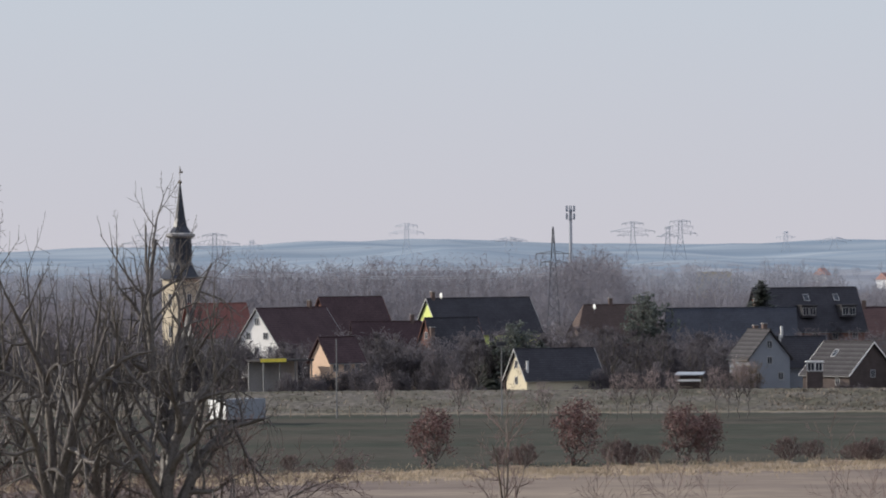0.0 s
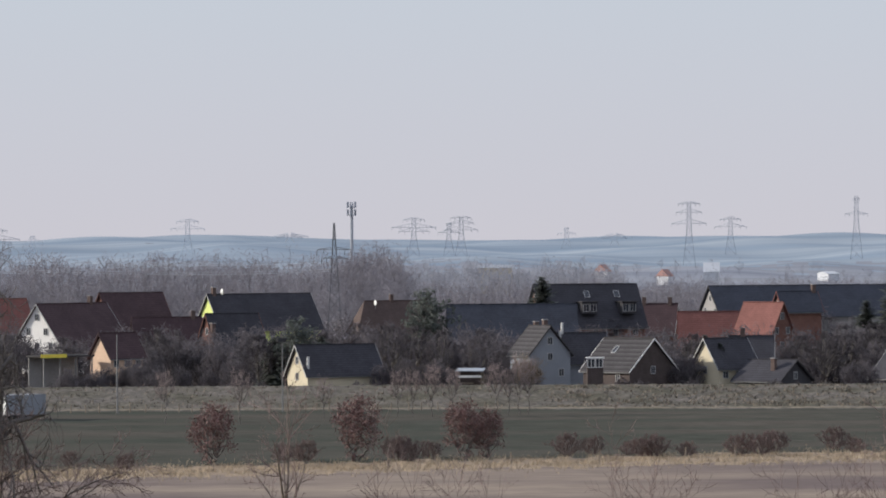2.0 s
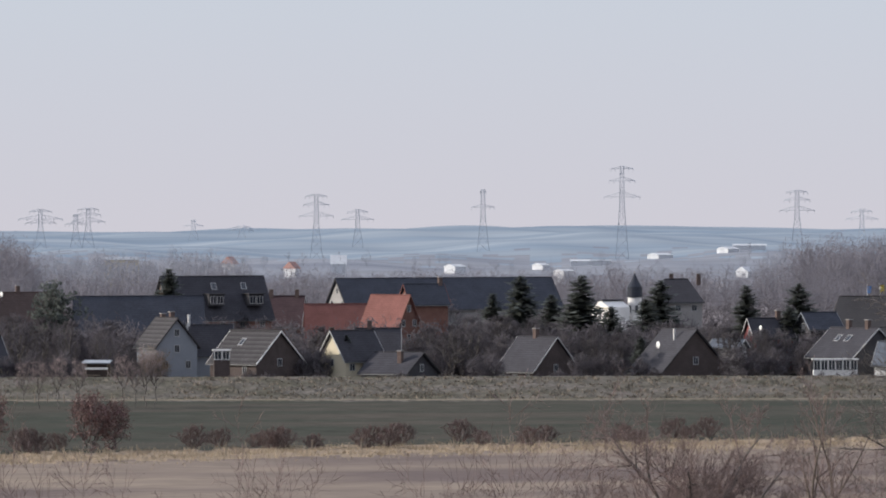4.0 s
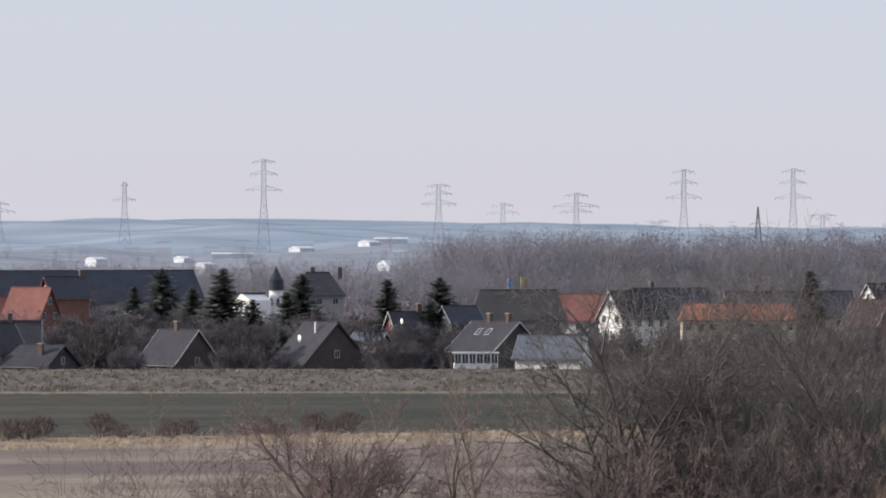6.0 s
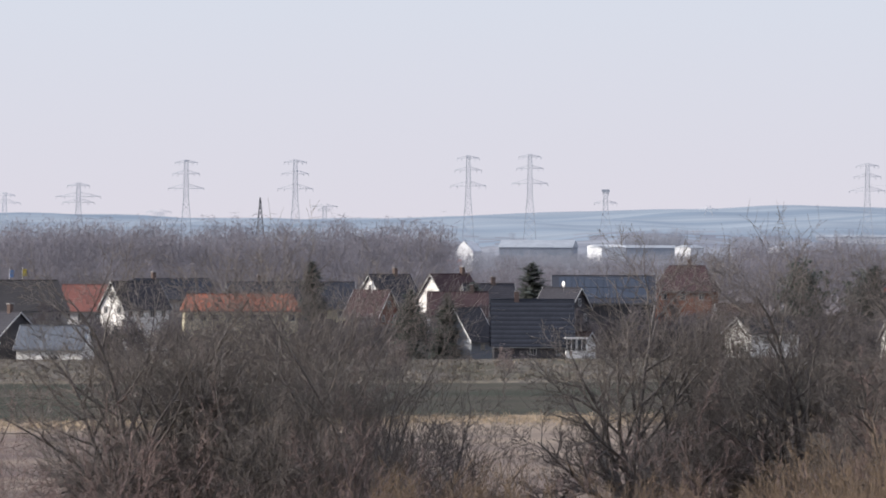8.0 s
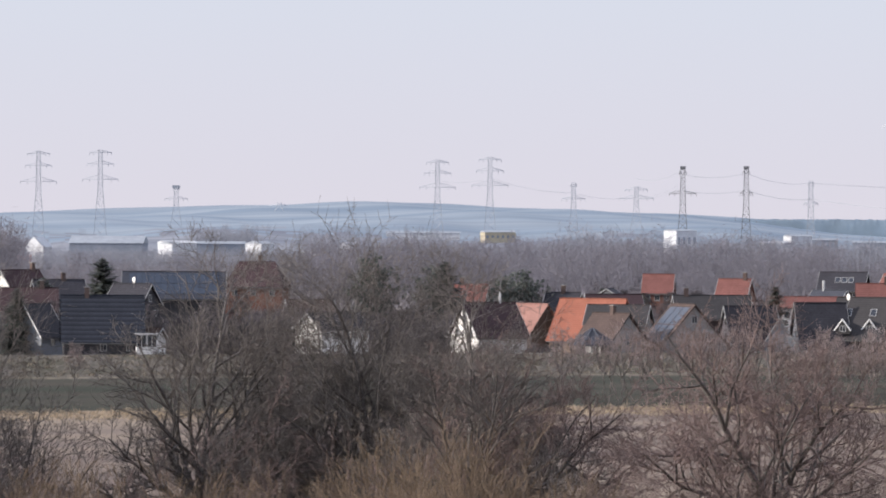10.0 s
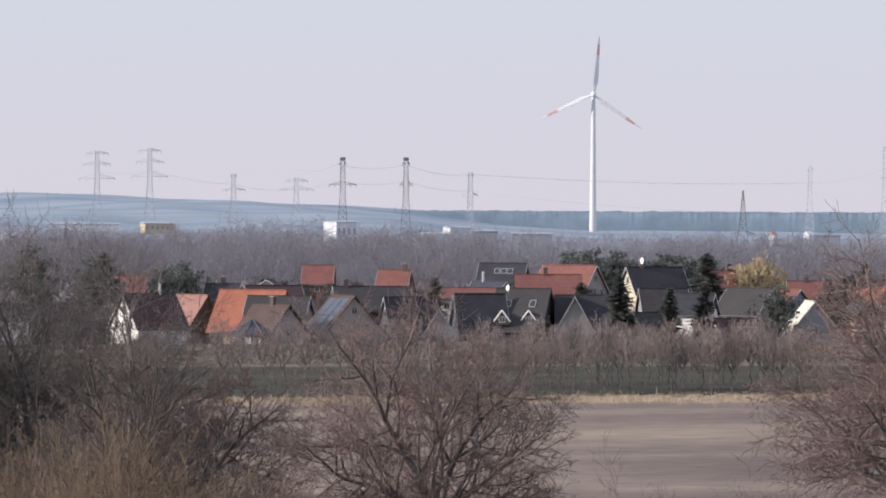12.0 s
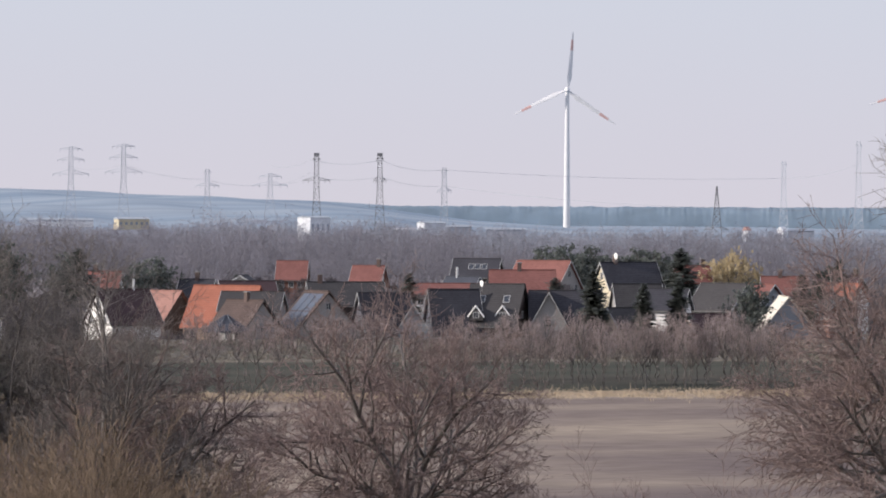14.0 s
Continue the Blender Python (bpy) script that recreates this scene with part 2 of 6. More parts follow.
def cone(bm, x, y, z, r0, r1, h, n=12, m=None):
    t = (m or Matrix()) @ Matrix.Translation((x, y, z + h / 2))
    bmesh.ops.create_cone(bm, cap_ends=True, segments=n, radius1=r0, radius2=max(r1, 0.001), depth=h, matrix=t)
    return bm


def bar(bm, a, b, r, n=4):
    a, b = Vector(a), Vector(b)
    d = b - a
    t = Matrix.Translation((a + b) / 2) @ d.to_track_quat("Z", "Y").to_matrix().to_4x4()
    bmesh.ops.create_cone(bm, cap_ends=False, segments=n, radius1=r, radius2=r, depth=d.length, matrix=t)
    return bm


def poly(bm, *pts):
    return bm.faces.new([bm.verts.new(p) for p in pts])


def empty(name, x, y, z, rz=0.0, label="", category="", group=""):
    ob = new(name)
    ob.matrix_world = pose(x, y, z, 0, 0, rz)
    return tagged(ob, label, category, group)


# ---- lie of the land ----
def smooth(a, b, x):
    t = np.clip((x - a) / (b - a), 0, 1)
    return t * t * (3 - 2 * t)


RIDGE_AT = [-60, -9, -4.5, -2, 0, 1.4, 3.2, 5.7, 7.5, 9.5, 12, 13.8, 15.6, 16.8, 18.6, 20, 21.4, 22.2, 23, 24, 28, 90]
RIDGE_Z = [26, 24, 25, 29, 33.5, 28, 27, 30, 32.0, 28.5, 24.2, 24.6, 29, 32, 34.2, 31.2, 28, 24, 15, 10, 8, 8]


def dike_way(b):
    """Distance of the dike's crest at a bearing."""
    return np.interp(b, [-10, 0, 6, 11, 15, 18, 20.5, 24, 28, 32], [906, 898, 891, 891, 900, 916, 931, 946, 958, 968])


def land(b, r):
    """Height of the ground at bearing b (degrees, to the right) and distance r."""
    hill = 23.3 * np.clip(1 - r / 400.0, 0, 1) ** 2
    village = 2.2 * smooth(950, 1250, r)
    far = (np.interp(b, RIDGE_AT, RIDGE_Z) - 2.2) * smooth(1750, 4600, r) ** 1.15
    roll = (2.0 * np.sin(b * 0.9 + r / 260.0) + 1.5 * np.sin(b * 1.7 - r / 140.0 + 1.0) + 0.8 * np.sin(b * 4.1 + r / 90.0)) * smooth(2300, 3100, r) * (1 - 0.75 * smooth(4100, 4600, r)) * (1 - 0.8 * smooth(21, 23.5, b))
    drop = -30 * smooth(4620, 4850, r)
    return hill + village + far + roll + drop


def spot(b, r, lift=0.0):
    a = radians(b)
    return r * math.sin(a), r * math.cos(a), float(land(b, r)) + lift


def tan_way(b):
    return 636 + 4.9 * np.clip(b, -12, 34)


def build_ground():
    bs = np.concatenate([np.arange(-180, -12, 6), np.arange(-12, 34, 0.16), np.arange(34, 180, 6), [180]])
    rs = np.concatenate([np.arange(0, 420, 14), np.arange(420, 1000, 5), np.arange(1000, 1300, 20), np.arange(1300, 2400, 60), np.arange(2400, 4600, 30), np.arange(4600, 4921, 40)])
    B, R = np.meshgrid(bs, rs)
    Z = land(B, R)
    rng = np.random.default_rng(3)
    Z += rng.normal(0, 0.04, Z.shape) * (R > 30) * (R < 1300)
    X, Y = R * np.sin(np.radians(B)), R * np.cos(np.radians(B))
    nr, nb = B.shape
    verts = np.stack([X, Y, Z], -1).reshape(-1, 3)
    i = np.arange(nr - 1)[:, None] * nb + np.arange(nb - 1)[None, :]
    faces = np.stack([i, i + 1, i + nb + 1, i + nb], -1).reshape(-1, 4)
    bc = (B[:-1, :-1] + B[1:, 1:]) / 2
    rc = (R[:-1, :-1] + R[1:, 1:]) / 2
    jit = rng.normal(0, 2.2, rc.shape)
    tw, dw = tan_way(bc), dike_way(bc)
    idx = np.zeros(rc.shape, int)
    idx[rc > 400] = 1
    idx[rc + jit > tw - 24] = 2
    idx[rc + jit > tw + 4] = 3
    idx[rc > dw + 8] = 4
    # outer rings switch to the haze-tinted ground colours
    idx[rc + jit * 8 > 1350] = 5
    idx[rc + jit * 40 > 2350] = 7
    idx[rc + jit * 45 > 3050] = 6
    me = bpy.data.meshes.new("ground")
    me.from_pydata(verts.tolist(), [], faces.tolist())
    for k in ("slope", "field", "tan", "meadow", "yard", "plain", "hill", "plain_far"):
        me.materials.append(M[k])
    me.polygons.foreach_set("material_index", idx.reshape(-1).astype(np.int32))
    me.polygons.foreach_set("use_smooth", np.ones(len(faces), bool))
    me.update()
    return tagged(new("ground", me), "rolling winter farmland with fields, meadow and far hills", "ground", kind="structure")


build_ground()


def build_dike():
    """A flood bank: track at its foot, rough matted slope, flat crest."""
    bs = np.arange(-9, 31, 0.045)
    prof = [(-47, -0.2), (-45, 0.15), (-42, 0.2), (-40, 0.1)] + [(-38 + 34 * k / 22, 0.1 + 2.4 * smooth(0, 1, k / 22)) for k in range(23)] + [(-1, 2.55), (2, 2.5), (9, 0.6), (14, -0.3)]
    rng = np.random.default_rng(8)
    pts, nb = [], len(bs)
    for o, h in prof:
        r = dike_way(bs) + o
        rough = 0.04 if (o < -37 or o > -5) else 0.10
        z = h + np.array([noise.noise((b * 14, o * 0.35, 1.0)) for b in bs]) * rough * 2.2 + rng.normal(0, rough * 0.6, nb)
        pts.append(np.stack([r * np.sin(np.radians(bs)), r * np.cos(np.radians(bs)), z], -1))
    n = len(prof)
    verts = np.concatenate(pts)
    i = np.arange(n - 1)[:, None] * nb + np.arange(nb - 1)[None, :]
    faces = np.stack([i, i + 1, i + nb + 1, i + nb], -1).reshape(-1, 4)
    me = bpy.data.meshes.new("dike")
    me.from_pydata(verts.tolist(), [], faces.tolist())
    me.materials.append(M["dike"])
    me.materials.append(M["path"])
    idx = np.repeat(np.array([1 if k in (1, 2) else 0 for k in range(n - 1)]), nb - 1).astype(np.int32)
    me.polygons.foreach_set("material_index", idx)
    me.polygons.foreach_set("use_smooth", np.ones(len(faces), bool))
    me.update()
    return tagged(new("dike", me), "long grassy flood bank with a pale track at its foot", "dike", kind="structure")


build_dike()


# ---- houses ----
WORDS = {"white": "white", "cream": "cream", "lime": "lime yellow", "peach": "peach", "bluegrey": "pale blue-grey", "grey": "grey", "brown": "dark brown",
         "brick": "red brick", "dark": "black", "yellow": "ochre", "red_paint": "dark red",
         "t_black": "black tiled", "t_slate": "slate-blue", "t_ribbed": "ribbed black", "t_grey": "grey tiled", "t_stripe": "weathered grey pantile", "t_brown": "brown tiled",
         "t_maroon": "maroon tiled", "t_red": "red clay", "t_orange": "bright orange", "t_pink": "faded pink", "t_pale": "pale sheet", "t_solar": "solar panelled", "metal_sheet": "grey sheet"}


def window(parent, m, w=1.1, h=1.3, bars=True):
    """A framed window; m: its middle, x to the side, -y outwards."""
    bm = bmesh.new()
    t = 0.09
    for x, z, sx, sz in ((0, -h / 2, w, t), (0, h / 2 - t, w, t), (-w / 2 + t / 2, -h / 2 + t, t, h - 2 * t), (w / 2 - t / 2, -h / 2 + t, t, h - 2 * t)):
        box(bm, x, -0.05, z, sx, 0.1, sz, m)
    if bars:
        box(bm, 0, -0.045, -h / 2 + t, 0.07, 0.08, h - 2 * t, m)
    f = part("window", bm, M["frame"], parent)
    bm = bmesh.new()
    box(bm, 0, -0.025, -h / 2 + t, w - 2 * t, 0.03, h - 2 * t, m)
    part("pane", bm, M["glass"], f)
    return f


def dish(b, r, z, size=1.0, turn=-60.0, name="satellite_dish"):
    """A satellite dish on its mast; size: its width."""
    x, y, _ = spot(b, r)
    e = empty(name, x, y, z, turn - b, "white satellite dish on a short mast above a roof", "satellite dish", "satellite dishes")
    bm = bmesh.new()
    n, rings = 14, 4
    rows = []
    for k in range(rings + 1):
        q = k / rings * size / 2
        rows.append([bm.verts.new((q * math.cos(2 * math.pi * i / n), -0.12 * size + 0.45 * q * q / size, 0.7 + q * math.sin(2 * math.pi * i / n))) for i in range(n)] if k else [bm.verts.new((0, -0.12 * size, 0.7))])
    for i in range(n):
        bm.faces.new((rows[0][0], rows[1][i], rows[1][(i + 1) % n]))
        for k in range(1, rings):
            bm.faces.new((rows[k][i], rows[k + 1][i], rows[k + 1][(i + 1) % n], rows[k][(i + 1) % n]))
    part("bowl", bm, M["dish"], e)
    part("mast", bar(bmesh.new(), (0, 0.06, -0.6), (0, 0.06, 0.75), 0.05, 6), M["pole"], e)
    part("feed_arm", bar(bmesh.new(), (0, -0.1, 0.25), (0, -0.55 * size, 0.6), 0.035, 5), M["pole"], e)
    return e


def house(b, r, turn, L, W, eave, ridge, wall, roof, label="", hip=0.0, verge="frame", chimneys=(), flues=(), rows=1, wins=(1, 2), skylights=(), pipe=True, front=3, solar=None):
    """A gabled house. b, r: bearing and distance; turn: 0 shows the long side, plus turns the left gable to view;
    eave, ridge: heights above sea level of the plain; wins: windows in the gable from the top row down."""
    x, y, g = spot(b, r)
    g -= 0.3
    he, hr = eave - g, ridge - g
    name = "barn" if L > 22 else "house"
    e = empty(name, x, y, g, turn - b, label or f"{WORDS[wall]} house with a {WORDS[roof]} roof", "building" if L > 22 else "house", "village houses")
    bm = bmesh.new()
    a, c = L / 2, W / 2
    if hip:
        box(bm, 0, 0, 0, L, W, he)
    else:
        ring = [(-c, 0), (c, 0), (c, he), (0, hr - 0.15), (-c, he)]
        v0, v1 = [bm.verts.new((-a, p, q)) for p, q in ring], [bm.verts.new((a, p, q)) for p, q in ring]
        bm.faces.new(v0), bm.faces.new(v1)
        for k in range(5):
            bm.faces.new((v0[k], v0[(k + 1) % 5], v1[(k + 1) % 5], v1[k]))
    part("wall", bm, M[wall], e)
    o, t = 0.45, 0.28
    pitch = (hr - he) / c
    for s in (-1, 1):
        bm = bmesh.new()
        low = he - o * pitch
        h = hip * 0.999
        pts = [(-a - o, s * (c + o), low), (a + o, s * (c + o), low), (a + o - h * (a + o), 0, hr), (-a - o + h * (a + o), 0, hr)]
        top = [bm.verts.new((p[0], p[1], p[2] + t)) for p in pts]
        bot = [bm.verts.new(p) for p in pts]
        bm.faces.new(top), bm.faces.new(bot)
        for k in range(4):
            bm.faces.new((top[k], top[(k + 1) % 4], bot[(k + 1) % 4], bot[k]))
        slope = part("roof_slope", bm, M[roof], e)
        if s < 0:
            for k, (fx, fz) in enumerate(skylights):
                d = Vector((0, c, hr - he)).normalized()
                m = Matrix.Translation((fx * a, -c * (1 - fz), he + (hr - he) * fz + t + 0.03)) @ Matrix.Rotation(math.atan2(hr - he, c) - math.pi / 2, 4, "X")
                window(e, m, 1.1, 1.6, False).name = "skylight"
            if solar:
                m = Matrix.Translation((0, -c / 2, (he + hr) / 2 + t + 0.06)) @ Matrix.Rotation(math.atan2(hr - he, c), 4, "X")
                nx, ny = solar
                pw, ph = L * 0.9 / nx, math.hypot(c, hr - he) * 0.85 / ny
                for i in range(nx):
                    for j in range(ny):
                        q = box(bmesh.new(), (i - nx / 2 + 0.5) * pw, (j - ny / 2 + 0.5) * ph, 0, pw * 0.93, ph * 0.95, 0.05, m)
                        part("solar_panel", q, M["t_solar"], slope)
        # gutter along the eaves
        part("gutter", box(bmesh.new(), 0, s * (c + o + 0.06), low - 0.02, L + 2 * o, 0.13, 0.13), M["pole"], e)
    if hip:
        for s in (-1, 1):
            bm = bmesh.new()
            low = he - o * pitch
            p = [(s * (a + o), -c - o, low + t), (s * (a + o), c + o, low + t), (s * (a + o) * (1 - hip), 0, hr + t)]
            q = [(u * 0.985, v, w - t) for u, v, w in p]
            f0, f1 = [bm.verts.new(k) for k in p], [bm.verts.new(k) for k in q]
            bm.faces.new(f0), bm.faces.new(f1)
            for k in range(3):
                bm.faces.new((f0[k], f0[(k + 1) % 3], f1[(k + 1) % 3], f1[k]))
            part("roof_hip", bm, M[roof], e)
    else:
        for s in (-1, 1):
            for q in (-1, 1):
                bm = bmesh.new()
                xx = s * (a + o + 0.04)
                low = he - o * pitch
                p = [(xx, q * (c + o), low + 0.02), (xx, 0, hr + 0.02), (xx, 0, hr + t + 0.02), (xx, q * (c + o), low + t + 0.02)]
                f0 = [bm.verts.new(k) for k in p]
                f1 = [bm.verts.new((k[0] + s * 0.06, k[1], k[2])) for k in p]
                bm.faces.new(f0), bm.faces.new(f1)
                for k in range(4):
                    bm.faces.new((f0[k], f0[(k + 1) % 4], f1[(k + 1) % 4], f1[k]))
                part("bargeboard", bm, M[verge], e)
    part("ridge_cap", box(bmesh.new(), 0, 0, hr + t - 0.08, (L + 2 * o) * (1 - hip), 0.32, 0.16), M[roof], e)
    for fx, fy in chimneys:
        z = hr - abs(fy) * (hr - he)
        ch = part("chimney", box(bmesh.new(), fx * a, fy * c, z - 0.6, 0.75, 0.75, 2.1 + abs(fy) * 1.0), M["chimney"], e)
        part("chimney_cap", box(bmesh.new(), fx * a, fy * c, z + 1.5 + abs(fy), 0.95, 0.95, 0.14), M["grey"], ch)
    for fx, fy in flues:
        z = hr - abs(fy) * (hr - he)
        part("flue", cone(bmesh.new(), fx * a, fy * c, z - 0.4, 0.24, 0.24, 2.4, 10), M["steel_pipe"], e, "bright metal flue pipe")
    if not hip:
        for s in (-1, 1):
            turn_m = Matrix.Rotation(s * math.pi / 2, 4, "Z")
            for k, count in enumerate(wins):
                z = hr - 2.3 - k * 2.7 if len(wins) > 1 else (hr + he) / 2
                if z < 1.0:
                    continue
                half = c if z < he else c * (hr - z) / (hr - he)
                for i in range(count):
                    off = 0 if count == 1 else (i / (count - 1) - 0.5) * 1.1 * half
                    if abs(off) > half - 0.5:
                        continue
                    window(e, Matrix.Translation((s * (a + 0.01), off, z)) @ turn_m, 1.0, 1.3)
    if he > 2.2 and front:
        for i in range(front):
            window(e, Matrix.Translation(((i + 0.5) / front * L - a, -c - 0.01, he - 1.25)), 1.1, 1.2)
    return e
# old farms round the church
house(-1.547, 1080, 54, 22, 12, 5.6, 13.8, "white", "t_maroon", chimneys=((0.55, 0.0),), wins=(1, 2, 3))
house(-0.945, 1150, 30, 14, 12, 7.0, 15.2, "brick", "t_maroon", front=0, verge='brick')
house(-0.584, 1105, 10, 13, 8, 4.6, 10.7, "brown", "t_maroon", verge='t_maroon', chimneys=((0.8, 0),))
house(-1.089, 958, 38, 7, 5.5, 6.3, 10.0, "peach", "t_maroon", verge='t_maroon', wins=(0,))
house(-2.303, 1140, 20, 12, 9, 7.9, 14.2, "grey", "t_red", verge='t_red')
house(0.350, 1150, 32, 24, 10, 8.1, 14.8, "lime", "t_black", chimneys=((-0.9, 0),), label='lime yellow farmhouse with a long black tiled roof', wins=(0, 2))
dish(-0.023, 1145, 14.8, 1.25, -60)
house(0.074, 1085, 31, 11, 7, 5.4, 11.6, "brick", "t_black", verge='brick', chimneys=((-1.0, -0.6),), wins=(1,))
house(1.117, 940, 27, 14, 7.5, 3.5, 8.1, "cream", "t_black", label='small cream house with a steep black roof', flues=((-0.93, -0.8),), wins=(1, 1, 2), front=0)
house(1.736, 1150, 16, 18, 9, 7.0, 13.2, "brick", "t_brown", hip=0.3, chimneys=((-0.1, 0), (-0.15, 0.4)), label='brick house with a hipped red roof')
dish(1.530, 1140, 12.4, 1.1, -60)
house(2.911, 1080, 4, 24, 12, 5.2, 13.1, "dark", "t_slate", verge='t_slate', front=0)
house(3.655, 1100, 20, 20.5, 12, 8.8, 16.7, "brick", "t_black", verge='t_black', wins=(1, 2), front=5, skylights=((-0.02, 0.74), (0.58, 0.74)), label='large brick house under a black roof with dormers', chimneys=((0.9, 0.3),))
house(3.197, 962, -65, 8, 7.6, 6.2, 10.7, "bluegrey", "t_stripe", chimneys=((-0.8, 0.2), (0.3, 0.1)), flues=((0.8, 0.6),), verge='t_grey', wins=(1, 1, 2), front=0, label='pale blue-grey gabled house with weathered pantiles')
house(3.610, 970, 6, 8, 7, 4.6, 9.3, "bluegrey", "t_black", flues=((-0.8, 0),), front=0, verge='bluegrey')
house(4.102, 938, -50, 12, 10, 3.9, 8.9, "brown", "t_stripe", verge='trim', skylights=((-0.2, 0.6),), wins=(0, 1), front=2)
house(5.071, 938, 36, 8, 7.5, 4.3, 8.8, "cream", "t_black", wins=(0, 1), label='cream gabled cottage with a black roof')
house(4.939, 1062, 2, 12, 9, 4.9, 11.7, "brick", "t_red", verge='t_red', front=0)
house(5.466, 1050, -42, 9, 9, 5.4, 13.5, "brick", "t_red", verge='brick', wins=(1, 2, 3))
house(6.010, 1185, 22, 48, 13, 9.5, 15.6, "grey", "t_slate", verge='t_grey', front=0, wins=(1, 2), label='very long grey barn with a slate-blue roof')
house(5.80, 1130, 24, 8, 6, 11.2, 14.8, "brick", "t_slate", verge='t_red', front=0, chimneys=((0.9, 0),))
house(5.334, 960, 0, 7, 7, 5.3, 8.8, "white", "t_black", chimneys=((-0.4, 0),))
house(5.552, 932, -35, 9, 9, 2.2, 5.3, "dark", "t_black", verge='t_grey', chimneys=((0.4, -0.5),), front=0)
house(6.956, 945, -48, 9, 10, 2.3, 7.6, "brown", "t_black", chimneys=((-0.1, 0),), wins=(0, 1))
house(4.377, 1120, -10, 8, 8, 7.1, 12.6, "brick", "t_maroon", chimneys=((-0.6, 0), (0.7, 0)))
house(8.394, 945, -58, 10, 13, 2.1, 8.8, "brown", "t_black", verge='t_grey', wins=(0, 1), flues=((0.2, -0.25),), label='dark brown gabled house with a broad tiled roof')
dish(8.176, 938, 5.8, 1.2, -60)
# villa and houses behind the bank
house(8.36, 1085, 5, 9.2, 9, 12.0, 16.0, "grey", "t_black", hip=0.55, chimneys=((0.95, 0.1), (-0.2, 0.1)), label='pale villa with a dark hipped roof')
house(9.293, 990, 20, 7, 6, 6.9, 9.9, "red_paint", "t_black", chimneys=((0.5, 0),))
dish(9.213, 975, 8.0, 0.9, -60)
house(8.892, 965, -20, 5, 4, 5.6, 6.7, "grey", "metal_sheet", front=0, wins=(0,))
house(9.80, 990, 28, 6, 5.5, 8.4, 10.9, "dark", "t_slate", verge='bluegrey')
house(10.393, 1060, 2, 17.5, 13, 7.6, 12.9, "grey", "t_grey", front=5, hip=0.22, label='broad grey house under a large hipped grey roof')
house(11.058, 1075, -12, 8, 9, 7.4, 11.9, "white", "t_red", verge='t_brown', front=3)
house(11.557, 1040, 42, 11, 6.5, 8.5, 13.0, "white", "t_black", wins=(1, 2), front=4)
house(11.929, 1130, 26, 16, 9, 8.8, 12.5, "grey", "t_slate", chimneys=((-0.5, 0),), verge='t_slate')
house(10.164, 942, -48, 11, 11, 4.5, 9.0, "dark", "t_black", skylights=((-0.3, 0.6), (0.15, 0.6)), chimneys=((-0.25, 0), (0.6, 0)), front=0, wins=(0, 1))
house(10.754, 932, -15, 11, 8, 3.4, 6.9, "white", "metal_sheet", front=0, wins=(0,), label='glasshouse extension with a blue-grey sheet roof')
house(12.62, 1000, 3, 20, 9, 8.6, 11.2, "cream", "t_orange", verge='t_orange', front=9, hip=0.1, label='long low cream building with an orange tiled roof')
house(13.132, 1085, 8, 24, 9, 7.9, 12.4, "cream", "t_slate", front=4, chimneys=((-0.5, 0), (0.3, 0)), wins=(0, 1))
house(14.135, 1105, 35, 9, 10, 8.5, 13.7, "white", "t_black", chimneys=((0.3, 0),), wins=(1, 2))
house(13.963, 1045, -30, 7, 8, 7.1, 11.4, "brick", "t_maroon", flues=((0, 0),))
house(14.748, 1090, 40, 9, 8, 9.6, 14.0, "white", "t_maroon", chimneys=((0.7, 0),), wins=(0, 1))
house(15.138, 1060, 10, 9, 7, 9.2, 12.5, "white", "t_black", chimneys=((0.2, 0),))
house(14.828, 1010, 0, 10, 8, 7.7, 11.6, "grey", "t_maroon", verge='t_maroon', chimneys=((0.5, 0),))
house(14.920, 950, 50, 6, 7, 4.7, 9.7, "bluegrey", "t_black", verge='trim', wins=(0, 1), front=1, label='pale blue gabled house with white bargeboards')
house(15.584, 940, 2, 13, 10, 4.2, 11.3, "dark", "t_ribbed", verge='t_ribbed', front=3, chimneys=((-0.4, 0),), label='house under a large ribbed black roof')
house(16.060, 940, -30, 4, 4, 4.2, 5.9, "white", "t_brown", front=2, wins=(0,))
# newer houses towards the wind turbine
house(16.306, 1085, 0, 19, 9, 9.1, 13.8, "dark", "t_slate", solar=(14, 2), front=0, label='long roof covered in blue solar panels')
house(17.149, 1105, -8, 11, 11, 11.1, 15.6, "brick", "t_maroon", hip=0.4, chimneys=((0.1, 0),))
house(15.888, 1000, -30, 7, 7, 9.1, 12.5, "dark", "t_black", front=0)
dish(15.900, 990, 12.8, 1.1, -60)
house(17.911, 962, 48, 12, 6, 5.8, 8.1, "white", "t_black", front=5, wins=(0, 1))
house(17.681, 1030, 8, 8, 7, 6.5, 9.4, "peach", "t_brown")
house(19.498, 965, 34, 10, 8.5, 4.6, 10.0, "white", "t_maroon", flues=((0.45, 0),), wins=(1, 2), front=0)
house(19.93, 985, -42, 7, 8.5, 4.9, 9.5, "brown", "t_pink", verge='t_brown', wins=(0,), front=0)
house(19.320, 1080, -12, 6, 7, 8.6, 11.7, "white", "t_red", chimneys=((-0.6, 0),))
house(20.558, 980, -22, 11.5, 12, 3.8, 10.5, "peach", "t_orange", verge='t_orange', chimneys=(), front=3, label='house with a large bright orange tiled roof')
house(20.741, 952, -45, 8, 8.5, 4.0, 8.5, "grey", "t_brown", chimneys=((0.1, 0),), wins=(0, 1), verge='t_grey')
house(20.816, 965, -10, 10, 8, 6.8, 9.7, "grey", "t_grey", front=0)
